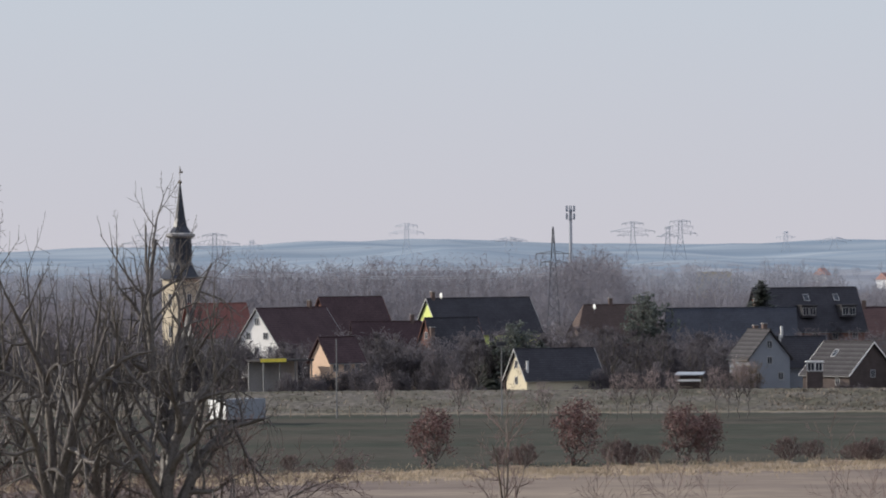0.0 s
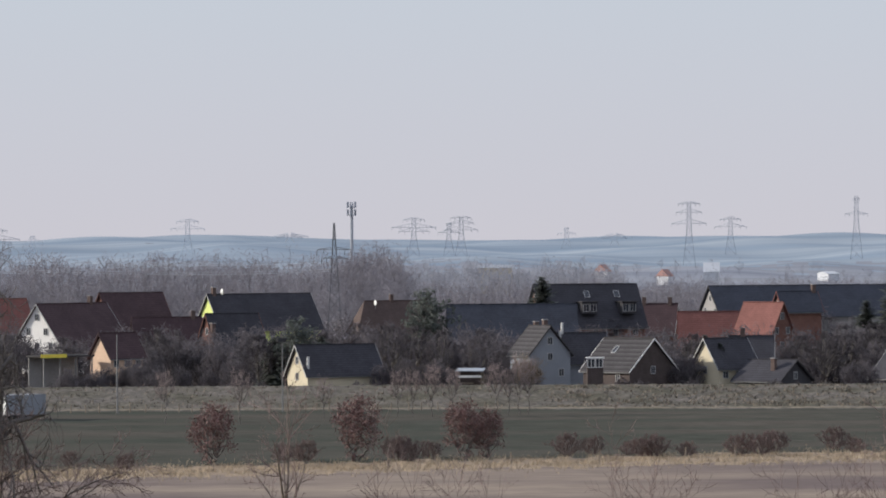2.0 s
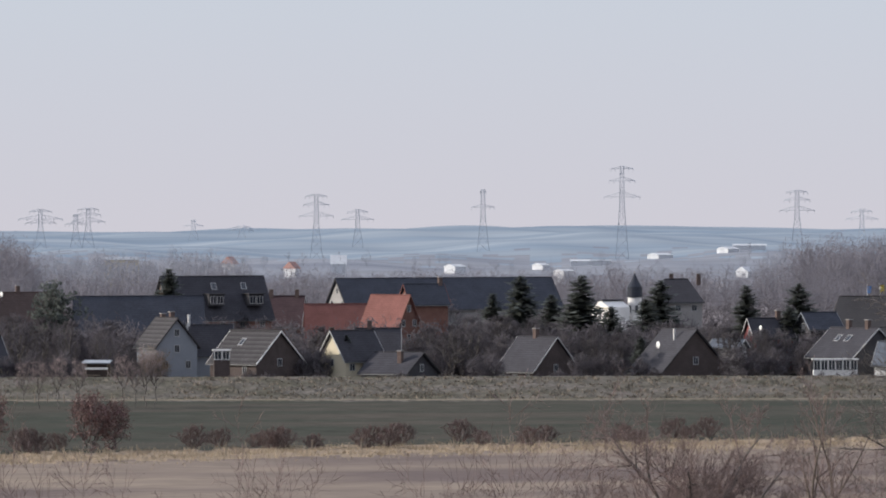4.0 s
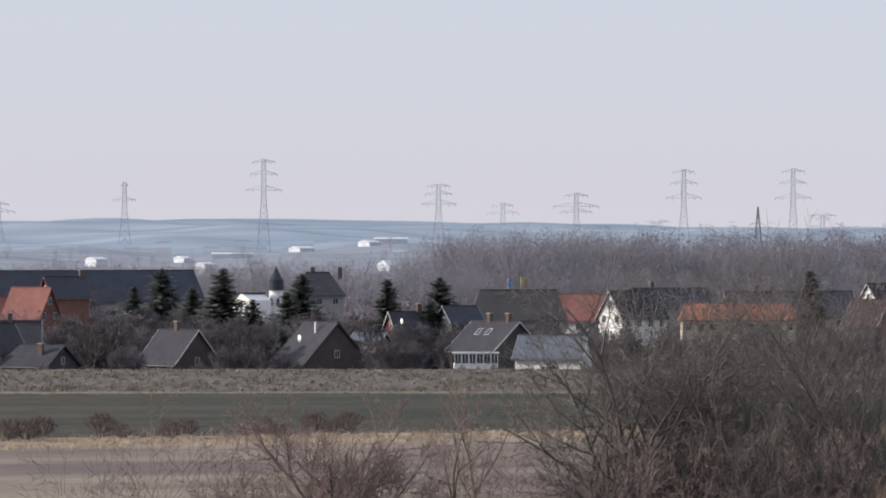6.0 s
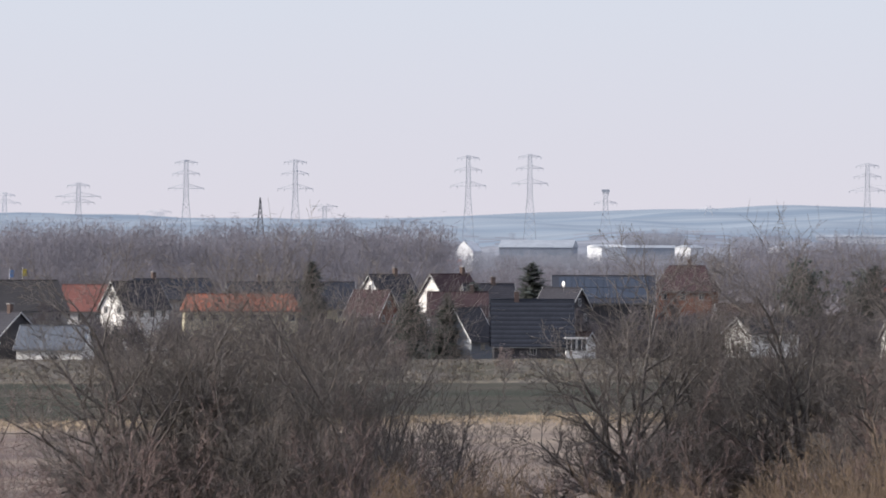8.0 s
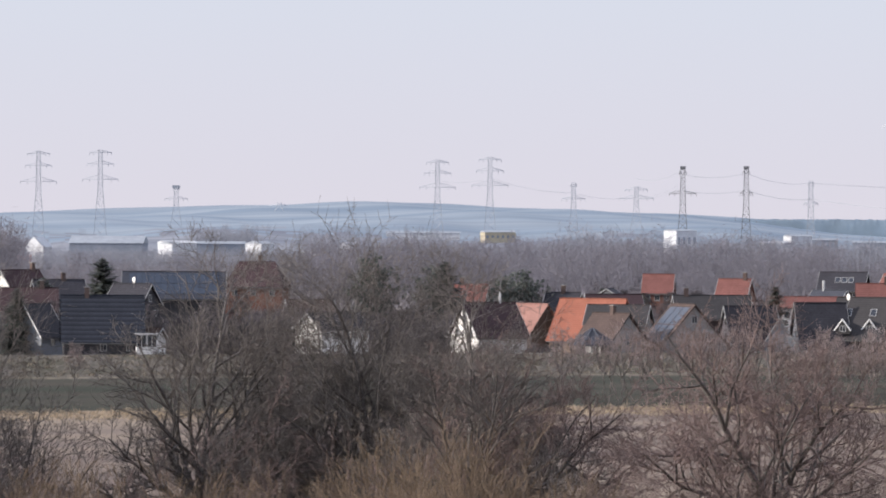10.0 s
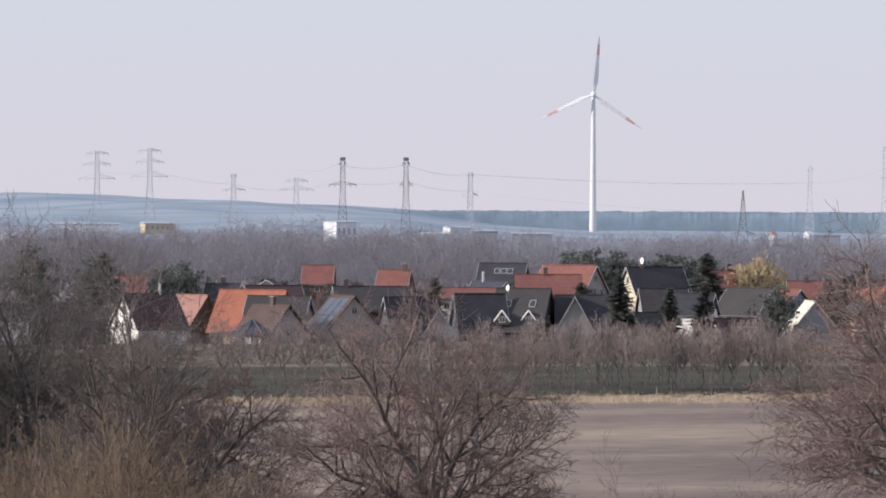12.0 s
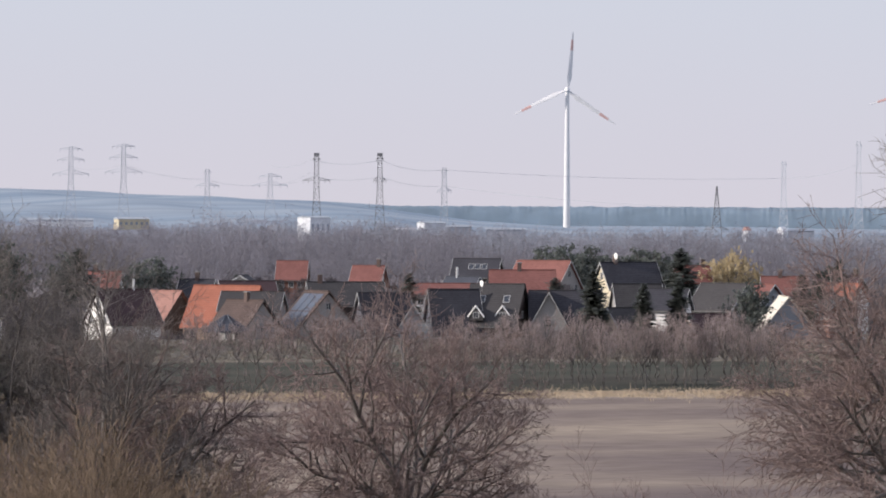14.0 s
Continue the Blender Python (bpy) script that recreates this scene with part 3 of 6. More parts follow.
house(21.469, 956, -68, 10, 12.5, 3.0, 10.0, "grey", "t_brown", verge='t_brown', wins=(1, 2), front=0, label='grey plastered gabled house with a solar panelled roof', solar=(3, 2))
house(21.755, 1000, 8, 13, 9, 7.2, 10.9, "brown", "t_grey", chimneys=((-0.7, 0),), front=0)
house(22.14, 959, 21, 8.5, 7.5, 3.4, 9.7, "white", "t_black", wins=(1, 1, 2), front=2)
house(22.443, 955, 90, 4, 5.2, 3.7, 7.9, "bluegrey", "t_slate", wins=(0, 2), front=0, label='pale blue gabled wing of a dark-roofed house')
house(22.85, 961, 14, 8.2, 8, 3.3, 10.3, "white", "t_black", wins=(0, 1), front=2)
house(23.30, 964, -14, 8.6, 12, 4.6, 11.2, "brown", "t_grey", verge='t_grey', skylights=((-0.5, 0.6), (0.5, 0.6)), front=0, wins=(0, 1), label='brown house under a large grey roof with two skylights')
house(23.978, 965, 2, 11.5, 9, 4.7, 10.1, "brown", "t_black", front=3, verge='t_black')
house(23.818, 962, 90, 5, 6, 4.6, 9.9, "grey", "t_brown", wins=(0, 1), front=0)
house(24.712, 1000, 12, 8, 8.5, 5.4, 10.8, "grey", "t_grey", wins=(1, 2), front=1)
house(24.563, 966, 42, 6, 6.5, 3.4, 7.2, "cream", "t_grey", wins=(0, 1), front=1)
house(25.010, 975, -12, 7, 8, 7.1, 10.3, "white", "t_black", front=2)
house(25.594, 1000, -35, 9, 9, 6.7, 11.0, "grey", "t_grey", front=2)
house(26.20, 972, -76, 6.5, 10.5, 3.0, 9.2, "bluegrey", "t_pale", verge='t_pale', wins=(0, 1), front=0, label='pale blue-grey gabled house with a sunlit pale roof')
house(23.549, 1050, 2, 11.5, 9, 8.2, 12.6, "white", "t_red", chimneys=((-0.1, 0.0),), verge='t_red')
house(23.766, 1105, -35, 12, 8, 8.9, 13.8, "grey", "t_red", wins=(1, 2), front=0)
house(24.62, 1080, 25, 11, 8.0, 9.1, 13.8, "cream", "t_black", wins=(1, 1), chimneys=((-0.5, 0),), front=3)
dish(24.494, 1075, 14.5, 1.3, -60)
house(21.990, 1150, -14, 6, 8, 8.3, 12.2, "brick", "t_red", chimneys=((0.7, 0),))
house(21.217, 1210, -5, 6, 7, 8.9, 12.5, "brick", "t_red")
house(22.746, 1010, 5, 13, 7, 8.9, 10.6, "white", "t_red", verge='t_red')
house(22.947, 1035, -38, 7, 7, 7.9, 11.5, "white", "t_slate", flues=((-0.4, 0),))
dish(23.136, 925, 11.3, 1.1, -60)
house(23.090, 1150, -10, 9, 8, 10.3, 13.7, "brown", "t_black", skylights=((-0.2, 0.5), (0.1, 0.5), (0.4, 0.5)))
house(25.267, 1090, 10, 6, 7, 10.1, 13.1, "white", "t_red", chimneys=((0.7, 0),))
house(26.201, 1060, 4, 8, 7, 8.2, 11.5, "white", "t_red", chimneys=((-0.2, 0),))
house(25.938, 1010, -30, 6, 7, 8.4, 10.7, "bluegrey", "t_red")
house(26.769, 1000, -22, 7, 9, 8.2, 11.1, "white", "t_orange", verge='t_orange')
house(26.728, 972, -60, 5, 5.5, 7.3, 9.2, "brick", "t_grey")
house(26.786, 1080, -25, 7, 7, 8.9, 11.5, "brick", "t_maroon", chimneys=((0.8, 0),))
house(20.758, 1060, 12, 10, 7, 7.1, 10.2, "brick", "t_maroon")
house(20.724, 1105, 80, 7, 7, 8.6, 10.7, "white", "t_black")
house(20.254, 1060, -15, 6, 7, 7.1, 10.5, "grey", "t_black", chimneys=((0, 0),))
house(25.439, 969, 30, 8, 6, 3.2, 6.2, "brick", "t_maroon", front=0)


# ---- trees: limbs grown as tapered segments ----
def limbed(seed, height, bole, reach, trunk, limbs, kids, lean=(6, 72), rise=0.02, gnarl=0.10, thin=0.0085, tilt=(0.0, 0.0), angle=(30, 58), stems=1, stout=0.34):
    """Segments of a bare tree: a bole that forks into long tapering limbs, each with side branches, shoots and twigs.
    bole: height of the fork; reach: half width of the crown; lean: the limbs' least and greatest angle from upright."""
    rng = random.Random(seed)
    segs = []
    depth = len(kids)

    def gauss(k):
        return Vector((rng.gauss(0, k), rng.gauss(0, k), rng.gauss(0, k)))

    def branch(p, d, length, r, level):
        n = (10, 6, 4, 2)[min(level, 3)]
        turn = gauss(gnarl * 0.35)
        way = [(p, d, r)]
        for k in range(n):
            d = (d + turn + gauss(gnarl) + Vector((0, 0, rise * (1 if level else 1.6)))).normalized()
            q = p + d * (length / n)
            r1 = max(thin * 0.7, r * (1 - 0.8 * (k + 1) / n))
            segs.append((p[:], q[:], way[-1][2], r1, 0 if level == 0 or r1 > thin * 3.2 else 1))
            p = q
            way.append((p, d, r1))
        if level >= depth:
            return
        c = kids[level]
        spin = rng.uniform(0, 6.283)
        for i in range(c):
            f = 0.2 + 0.8 * (i + 0.85 * rng.random()) / c
            k = min(n - 1, int(f * n))
            (a, da, ra), (b, db, rb) = way[k], way[k + 1]
            base = a.lerp(b, f * n - k)
            u = da.cross(Vector((0.3, 0.2, 0.93))).normalized()
            v = da.cross(u)
            phi = spin + i * 2.6 + rng.gauss(0, 0.4)
            w = radians(rng.uniform(*angle))
            nd = da * math.cos(w) + (u * math.cos(phi) + v * math.sin(phi)) * math.sin(w)
            branch(base, nd, length * (0.66 - 0.40 * f) * rng.uniform(0.65, 1.3), max(thin, min(ra * 0.68, r * 0.5)), level + 1)

    for s in range(stems):
        foot = Vector((0, 0, -0.6)) if stems == 1 else Vector((rng.gauss(0, 0.5), rng.gauss(0, 0.5), -0.6))
        p, r = foot, trunk
        if bole > 0.5:
            top = Vector((tilt[0] * bole, tilt[1] * bole, bole)) + (gauss(0.12 * reach) * Vector((1, 1, 0)).length if stems > 1 else Vector())
            for k in range(8):
                q = foot.lerp(top, (k + 1) / 8) + (gauss(gnarl * 0.9) if k < 7 else Vector())
                segs.append((p[:], q[:], r, r * 0.965, 0))
                p, r = q, r * 0.965
        m = max(1, limbs // stems)
        for i in range(m):
            g = (i + 0.5) / m
            th = radians(lean[0] + (lean[1] - lean[0]) * g ** 0.8 + rng.gauss(0, 4))
            az = s * 1.1 + i * 2.4 + rng.gauss(0, 0.3)
            d = Vector((math.sin(th) * math.cos(az), math.sin(th) * math.sin(az), math.cos(th)))
            ln = 1 / math.hypot(math.sin(th) / reach, math.cos(th) / (height - bole)) * rng.uniform(0.86, 1.06)
            start = p - Vector((0, 0, rng.uniform(0, 0.12) * bole * g))
            branch(start, d, ln, trunk * (stout + 0.3 * rng.random()) * (1 if stems == 1 else 0.8), 0)
    ends = np.array([s[1] for s in segs])
    k = height / np.quantile(ends[:, 2], 0.985)
    w = reach / np.quantile(np.hypot(ends[:, 0] - tilt[0] * bole, ends[:, 1] - tilt[1] * bole), 0.90)
    return [((a[0] * w, a[1] * w, a[2] * k), (b[0] * w, b[1] * w, b[2] * k), r, q, lv) for a, b, r, q, lv in segs]


def crowned(seed, height, low, reach, n, trunk, stems=1, twigs=4, twig=0.6, thin=0.007, balance=0.3, hollow=0.45, rough=0.3, lean=0.0):
    """Segments of a bare tree whose limbs fill a rounded, uneven crown: low is the crown's foot, reach its half width."""
    rng = np.random.default_rng(seed)
    mid, half = (height + low) / 2, (height - low) / 2
    pts = []
    while len(pts) < n:
        d = rng.normal(0, 1, 3)
        d /= np.linalg.norm(d)
        q = rng.uniform(hollow ** 3, 1) ** (1 / 3)
        lump = 1 + rough * noise.noise((d[0] * 2.1 + seed, d[1] * 2.1, d[2] * 2.1)) * 2
        wide = reach * (1.0 - 0.18 * d[2])
        p = np.array([d[0] * wide * q * lump, d[1] * wide * q * lump, mid + d[2] * half * q * min(lump, 1.12)])
        if noise.noise((p[0] * 3 / reach + 7, p[1] * 3 / reach, p[2] * 3 / reach + seed)) > -0.28:
            pts.append(p)
    pts = np.array(pts)
    P, par, cost = [], [], []
    for s in range(stems):
        a = 6.283 * (s + rng.uniform(0, 0.6)) / stems
        foot = np.array([math.cos(a), math.sin(a), 0]) * (0.12 * reach if stems > 1 else 0)
        tip = np.array([math.cos(a) * reach * (0.68 if stems > 1 else lean), math.sin(a) * reach * (0.68 if stems > 1 else lean), low + half * (0.5 if stems > 1 else 0.35)])
        m = 9
        for k in range(m + 1):
            f = k / m
            P.append(foot + (tip - foot) * f + (rng.normal(0, 0.02 * height, 3) * [1, 1, 0.2] if 0 < k < m else 0) - (np.array([0, 0, 0.6]) if k == 0 else 0))
            par.append(len(P) - 2 if k else -1)
            cost.append(f * np.linalg.norm(tip - foot))
    P, cost = list(P), list(cost)
    start = np.array([0, 0, low])
    order = np.argsort(np.linalg.norm((pts - start) * [1, 1, 0.9], axis=1))
    arr, cst = np.zeros((len(P) + n, 3)), np.zeros(len(P) + n)
    m0 = len(P)
    arr[:m0], cst[:m0] = np.array(P), np.array(cost)
    c = m0
    for i in order:
        p = pts[i]
        dist = np.linalg.norm(arr[:c] - p, axis=1)
        k = int(np.argmin(dist + balance * cst[:c] + 5.0 * (arr[:c, 2] < low * 0.55)))
        arr[c], cst[c] = p, cst[k] + dist[k]
        par.append(k)
        c += 1
    kids = np.zeros(c)
    power = min(2.6, max(1.3, math.log(n / stems) / math.log(trunk / thin)))
    area = np.full(c, thin ** power)
    for k in range(c - 1, 0, -1):
        if par[k] >= 0:
            area[par[k]] += area[k]
            kids[par[k]] += 1
    rad = np.clip(area ** (1 / power), thin, trunk)
    segs = []
    for k in range(c):
        if par[k] < 0:
            continue
        a, b = arr[par[k]], arr[k]
        r0, r1 = min(rad[par[k]], rad[k] * 1.25), rad[k]
        lv = 0 if r1 > max(trunk * 0.12, thin * 1.5) else 1
        if k >= m0:
            bend = (a + b) / 2 + rng.normal(0, 0.055, 3) * np.linalg.norm(b - a) - np.array([0, 0, 0.04]) * np.linalg.norm(b - a)
            segs += [(a, bend, r0, (r0 + r1) / 2, lv), (bend, b, (r0 + r1) / 2, r1, lv)]
        else:
            segs.append((a, b, rad[par[k]], r1, 0))
        if k >= m0 and lv:
            out = b - np.array([0, 0, low + half * 0.3])
            out /= np.linalg.norm(out) + 1e-6
            for _ in range(twigs):
                d = out * 0.6 + rng.normal(0, 0.7, 3) + [0, 0, 0.05]
                d *= twig * rng.uniform(0.4, 1.3) / np.linalg.norm(d)
                f = rng.uniform(0, 1)
                o = a + (b - a) * f
                e = o + d * 0.55 + rng.normal(0, 0.06 * twig, 3)
                segs += [(o, e, thin, thin * 0.85, 2), (e, e + d * 0.45 + rng.normal(0, 0.1 * twig, 3), thin * 0.85, thin * 0.55, 2)]
    return segs


def tubes(segs, sides):
    """Tapered prisms round the segments, as arrays of corners and faces."""
    A = np.array([s[0] for s in segs])
    B = np.array([s[1] for s in segs])
    r0, r1 = np.array([s[2] for s in segs]), np.array([s[3] for s in segs])
    d = B - A
    d /= np.linalg.norm(d, axis=1)[:, None] + 1e-9
    ref = np.where(np.abs(d[:, 2:]) < 0.9, np.array([[0, 0, 1.0]]), np.array([[1.0, 0, 0]]))
    u = np.cross(d, ref)
    u /= np.linalg.norm(u, axis=1)[:, None]
    w = np.cross(d, u)
    ang = np.arange(sides) * 2 * np.pi / sides
    ring = u[:, None, :] * np.cos(ang)[None, :, None] + w[:, None, :] * np.sin(ang)[None, :, None]
    V = np.concatenate([A[:, None] + ring * r0[:, None, None], B[:, None] + ring * r1[:, None, None]], 1).reshape(-1, 3)
    base = np.arange(len(segs))[:, None] * 2 * sides
    k = np.arange(sides)
    F = np.stack([base + k, base + (k + 1) % sides, base + sides + (k + 1) % sides, base + sides + k], -1).reshape(-1, 4)
    return V, F


def array_mesh(name, V, F, material, flat=True):
    me = bpy.data.meshes.new(name)
    n, m, c = len(V), len(F), F.shape[1]
    me.vertices.add(n)
    me.vertices.foreach_set("co", V.astype(np.float32).reshape(-1))
    me.loops.add(m * c)
    me.loops.foreach_set("vertex_index", F.astype(np.int32).reshape(-1))
    me.polygons.add(m)
    me.polygons.foreach_set("loop_start", np.arange(m, dtype=np.int32) * c)
    me.update(calc_edges=True)
    me.materials.append(material)
    return me


def tree(name, label, segs, bark, twig, split=2, category="tree", group="", extra=None, coarse=6):
    """A tree thing: trunk with its limbs, and a crown of twigs."""
    e = empty(name, 0, 0, 0, 0, label, category, group)
    low, high = [s for s in segs if s[4] < split], [s for s in segs if s[4] >= split]
    if low:
        V, F = tubes(low, coarse)
        part("trunk", array_mesh("trunk", V, F, M[bark]), None, e)
    if high:
        V, F = tubes(high, 3)
        part("crown", array_mesh("crown", V, F, M[twig]), None, e)
    if extra:
        V, F, k = extra
        part("foliage", array_mesh("foliage", V, F, M[k]), None, e)
    return e


def flecks(seed, centres, count, radius, size, squash=1.0, droop=0.0):
    """Small leaf-like triangles strewn round the centres."""
    rng = np.random.default_rng(seed)
    C = np.repeat(np.asarray(centres, float), count, 0)
    C = C + rng.normal(0, 1, C.shape) * radius * np.array([1, 1, squash])
    n = len(C)
    a = rng.normal(0, 1, (n, 3)) + np.array([0, 0, -droop])
    a /= np.linalg.norm(a, axis=1)[:, None]
    b = np.cross(a, rng.normal(0, 1, (n, 3)))
    b /= np.linalg.norm(b, axis=1)[:, None]
    s = size * rng.uniform(0.6, 1.4, (n, 1))
    V = np.stack([C - a * s, C + b * s * 0.45, C + a * s, C - b * s * 0.45], 1).reshape(-1, 3)
    return V, np.arange(n * 4).reshape(-1, 4)


def spruce(seed, height, width, label="dark green spruce tree standing among the houses"):
    """A conifer: stem, whorls of drooping boughs clothed in needle sprays."""
    rng = np.random.default_rng(seed)
    e = empty("spruce_tree", 0, 0, 0, 0, label, "tree", "conifers")
    part("trunk", cone(bmesh.new(), 0, 0, -0.5, 0.22, 0.03, height + 0.4, 7), M["bark"], e)
    V, n = [], 0
    for k in range(int(height * 3.6)):
        f = (k + 0.5) / int(height * 3.6)
        z = height * (0.06 + 0.94 * f)
        reach = width / 2 * (1 - f) ** 0.5 * rng.uniform(0.65, 1.15) + 0.15
        for j in range(int(9 + 14 * (1 - f))):
            a = rng.uniform(0, 6.283)
            out = np.array([math.cos(a), math.sin(a), -0.3 + 0.4 * f + rng.normal(0, 0.14)])
            side = np.array([-math.sin(a), math.cos(a), 0])
            ln = reach * rng.uniform(0.7, 1.15)
            for q in range(4):
                c = np.array([0, 0, z]) + out * ln * (q + 0.7) / 4 + rng.normal(0, 0.08, 3)
                s = ln * 0.26 + 0.16
                V += [c - out * s, c + side * s * 0.7 + [0, 0, -0.18 * s], c + out * s, c - side * s * 0.7 + [0, 0, -0.18 * s]]
    V = np.array(V)
    part("foliage", array_mesh("foliage", V, np.arange(len(V)).reshape(-1, 4), M["needle"]), None, e)
    return e


PARKED = []


def plant(template, b, r, turn=0.0, size=1.0, lift=0.0):
    """The template itself the first time, then copies."""
    m = pose(*spot(b, r, lift), 0, 0, turn) @ Matrix.Scale(size, 4)
    if template.name not in PARKED:
        PARKED.append(template.name)
        template.matrix_world = m
        return template
    ob = copy_thing(template, pose(*spot(b, r, lift), 0, 0, turn))
    ob.scale = (size, size, size)
    return ob


# ---- the bare old trees on the slope in front ----
near = "bare trees on the slope"
old = tree("bare_tree", "old leafless tree with a thick forked trunk and sparse limbs", limbed(14, 17.1, 7.4, 3.0, 0.30, 5, (8, 6, 5), (8, 40), 0.02, 0.16, 0.0075, (0.06, 0.0), (36, 70), stout=0.5), "bark", "bark", 1, group=near)
plant(old, -2.93, 150, 0)
old_b = tree("bare_tree", "leafless tree with crooked sinuous branches", limbed(28, 16.2, 6.6, 2.6, 0.24, 4, (7, 5, 4), (10, 36), 0.02, 0.16, 0.008, (-0.03, 0.0), (36, 70), stout=0.55), "bark", "bark", 1, group=near)
plant(old_b, -3.42, 152, 0)
plant(old_b, -3.97, 150, 150, 1.03)
plant(old, -4.75, 156, 200, 0.96)
thicket = tree("bare_shrub", "tangled leafless shrub with reddish twigs", limbed(31, 9.6, 0.3, 4.2, 0.065, 22, (9, 8, 6), (0, 58), 0.03, 0.11, 0.008), "bark", "twig_red", 1, "shrub", near)
sparse = tree("bare_shrub", "low spreading leafless shrub with drooping dark limbs", limbed(36, 11.4, 7.2, 3.6, 0.1, 9, (8, 7, 5), (10, 84), -0.01, 0.13, 0.008), "bark", "twig_red", 1, "shrub", near)
for T, b, r, s, a in ((thicket, -4.35, 178, 0.86, 0), (thicket, -2.9, 182, 0.68, 150), (thicket, -4.95, 180, 0.95, 240), (sparse, -2.2, 152, 1.03, 0), (sparse, -3.35, 158, 1.02, 140), (sparse, -4.2, 154, 1.02, 60)):
    plant(T, b, r, a, s)
birch = tree("young_birch", "slender pale young tree without leaves", limbed(41, 13.5, 7.8, 1.7, 0.1, 5, (6, 4, 3), (4, 48), 0.03, 0.1, 0.008), "twig_pale", "twig_red", 1, "tree", near)
plant(birch, 0.60, 240, 0, 1.18)
plant(birch, 9.95, 255, 120, 1.18)
broad = tree("bare_tree", "broad leafless tree with limbs fanning from a short trunk", limbed(52, 18.4, 8.4, 5.0, 0.30, 14, (11, 9, 8), (3, 94), 0.02, 0.085, 0.009), "bark", "twig", 1, group=near)
dense = tree("bare_tree", "dense leafless tree of many upright stems and fine dark twigs", limbed(57, 18.4, 5.5, 5.4, 0.20, 20, (10, 9, 7), (2, 84), 0.02, 0.085, 0.0095, stems=4), "bark", "twig", 1, group=near)
ruddy = tree("bare_tree", "spreading leafless tree with arching limbs and reddish brown twigs", limbed(61, 14.2, 6.9, 5.3, 0.22, 14, (12, 10, 8), (6, 92), 0.0, 0.12, 0.0088), "bark", "twig_red", 1, group=near)
willow = tree("willow_shrub", "yellowish brown willow shrub of upright shoots", limbed(71, 8.2, 0.2, 3.8, 0.045, 36, (9, 8, 4), (0, 46), 0.05, 0.07, 0.0085, angle=(14, 36)), "twig_tan", "twig_tan", 1, "shrub", near)
for T, b, r, s, a in (
        (ruddy, 8.55, 240, 0.95, 0), (thicket, 7.9, 235, 1.0, 50), (thicket, 8.9, 238, 1.05, 300), (thicket, 9.5, 250, 1.05, 40), (thicket, 10.35, 245, 1.15, 200), (birch, 9.75, 245, 1.1, 200),
        (broad, 11.55, 232, 1.0, 0), (dense, 12.75, 232, 0.97, 0), (dense, 13.55, 230, 1.02, 75), (thicket, 10.9, 226, 1.15, 90), (thicket, 12.15, 222, 1.1, 190), (thicket, 14.1, 224, 1.15, 240), (dense, 12.2, 244, 1.0, 160), (dense, 14.2, 236, 0.94, 30), (dense, 13.15, 240, 1.0, 210), (broad, 12.1, 234, 0.97, 120),
        (sparse, 14.75, 232, 0.95, 10), (birch, 15.0, 262, 0.92, 10), (birch, 15.55, 262, 0.9, 70), (thicket, 15.5, 238, 0.72, 60), (broad, 16.6, 236, 1.05, 220), (broad, 17.95, 240, 0.97, 150), (thicket, 16.95, 222, 1.15, 150), (dense, 17.45, 238, 1.03, 300),
        (broad, 18.35, 236, 1.02, 20), (dense, 18.8, 238, 1.04, 130), (broad, 19.3, 228, 0.98, 250), (ruddy, 19.9, 232, 1.08, 60), (thicket, 20.55, 222, 0.95, 20), (thicket, 18.6, 226, 1.2, 80), (thicket, 19.4, 226, 1.1, 170),
        (willow, 14.9, 203, 1.12, 0), (willow, 15.6, 198, 1.12, 90), (willow, 16.3, 202, 1.12, 160), (willow, 14.2, 198, 1.12, 220), (willow, 17.9, 198, 1.12, 30), (willow, 18.6, 202, 1.23, 200), (willow, 19.3, 198, 1.28, 310), (willow, 19.9, 203, 1.12, 110),
        (ruddy, 22.38, 215, 1.14, 40), (thicket, 21.3, 218, 1.0, 260), (thicket, 23.2, 215, 0.88, 130), (thicket, 22.6, 225, 1.0, 200), (thicket, 21.9, 214, 0.95, 30),
        (ruddy, 27.55, 205, 1.26, 310), (broad, 28.5, 215, 1.2, 300), (thicket, 26.6, 222, 0.95, 90), (thicket, 24.3, 205, 0.90, 0), (thicket, 25.3, 205, 0.88, 70),
        (thicket, 1.95, 215, 1.14, 0), (thicket, 3.9, 215, 1.1, 45), (thicket, 6.3, 215, 1.16, 90), (thicket, 7.2, 215, 1.18, 145), (thicket, 10.9, 220, 1.0, 260)):
    plant(T, b, r, a, s)

# ---- meadow edge: red-leaved shrubs, low brush, row of small trees ----
segs = crowned(81, 7.0, 0.9, 2.3, 240, 0.1, 3, 3, 0.4, 0.02, 0.4, 0.25, 0.3)
tips = [s[1] for s in segs if s[4] >= 1]
V, F = flecks(5, tips[::2], 7, 0.33, 0.13)
beech = tree("red_leaved_shrub", "young oak keeping its dry red-brown leaves", segs, "bark", "twig_red", 1, "shrub", "red-leaved shrubs", (V, F, "leaf_red"))
for b, s, a in ((-0.12, 1.02, 0), (1.34, 1.1, 80), (2.42, 0.98, 160), (2.66, 0.85, 20)):
    plant(beech, b, float(tan_way(b)) + 6, a, s)
brush = tree("low_brush", "low tangle of maroon leafless brush", crowned(91, 3.4, 0.2, 2.4, 220, 0.05, 8, 7, 0.5, 0.022, 0.6, 0.3, 0.35), "brush_red", "brush_red", 1, "shrub", "low brush")
rng = random.Random(5)
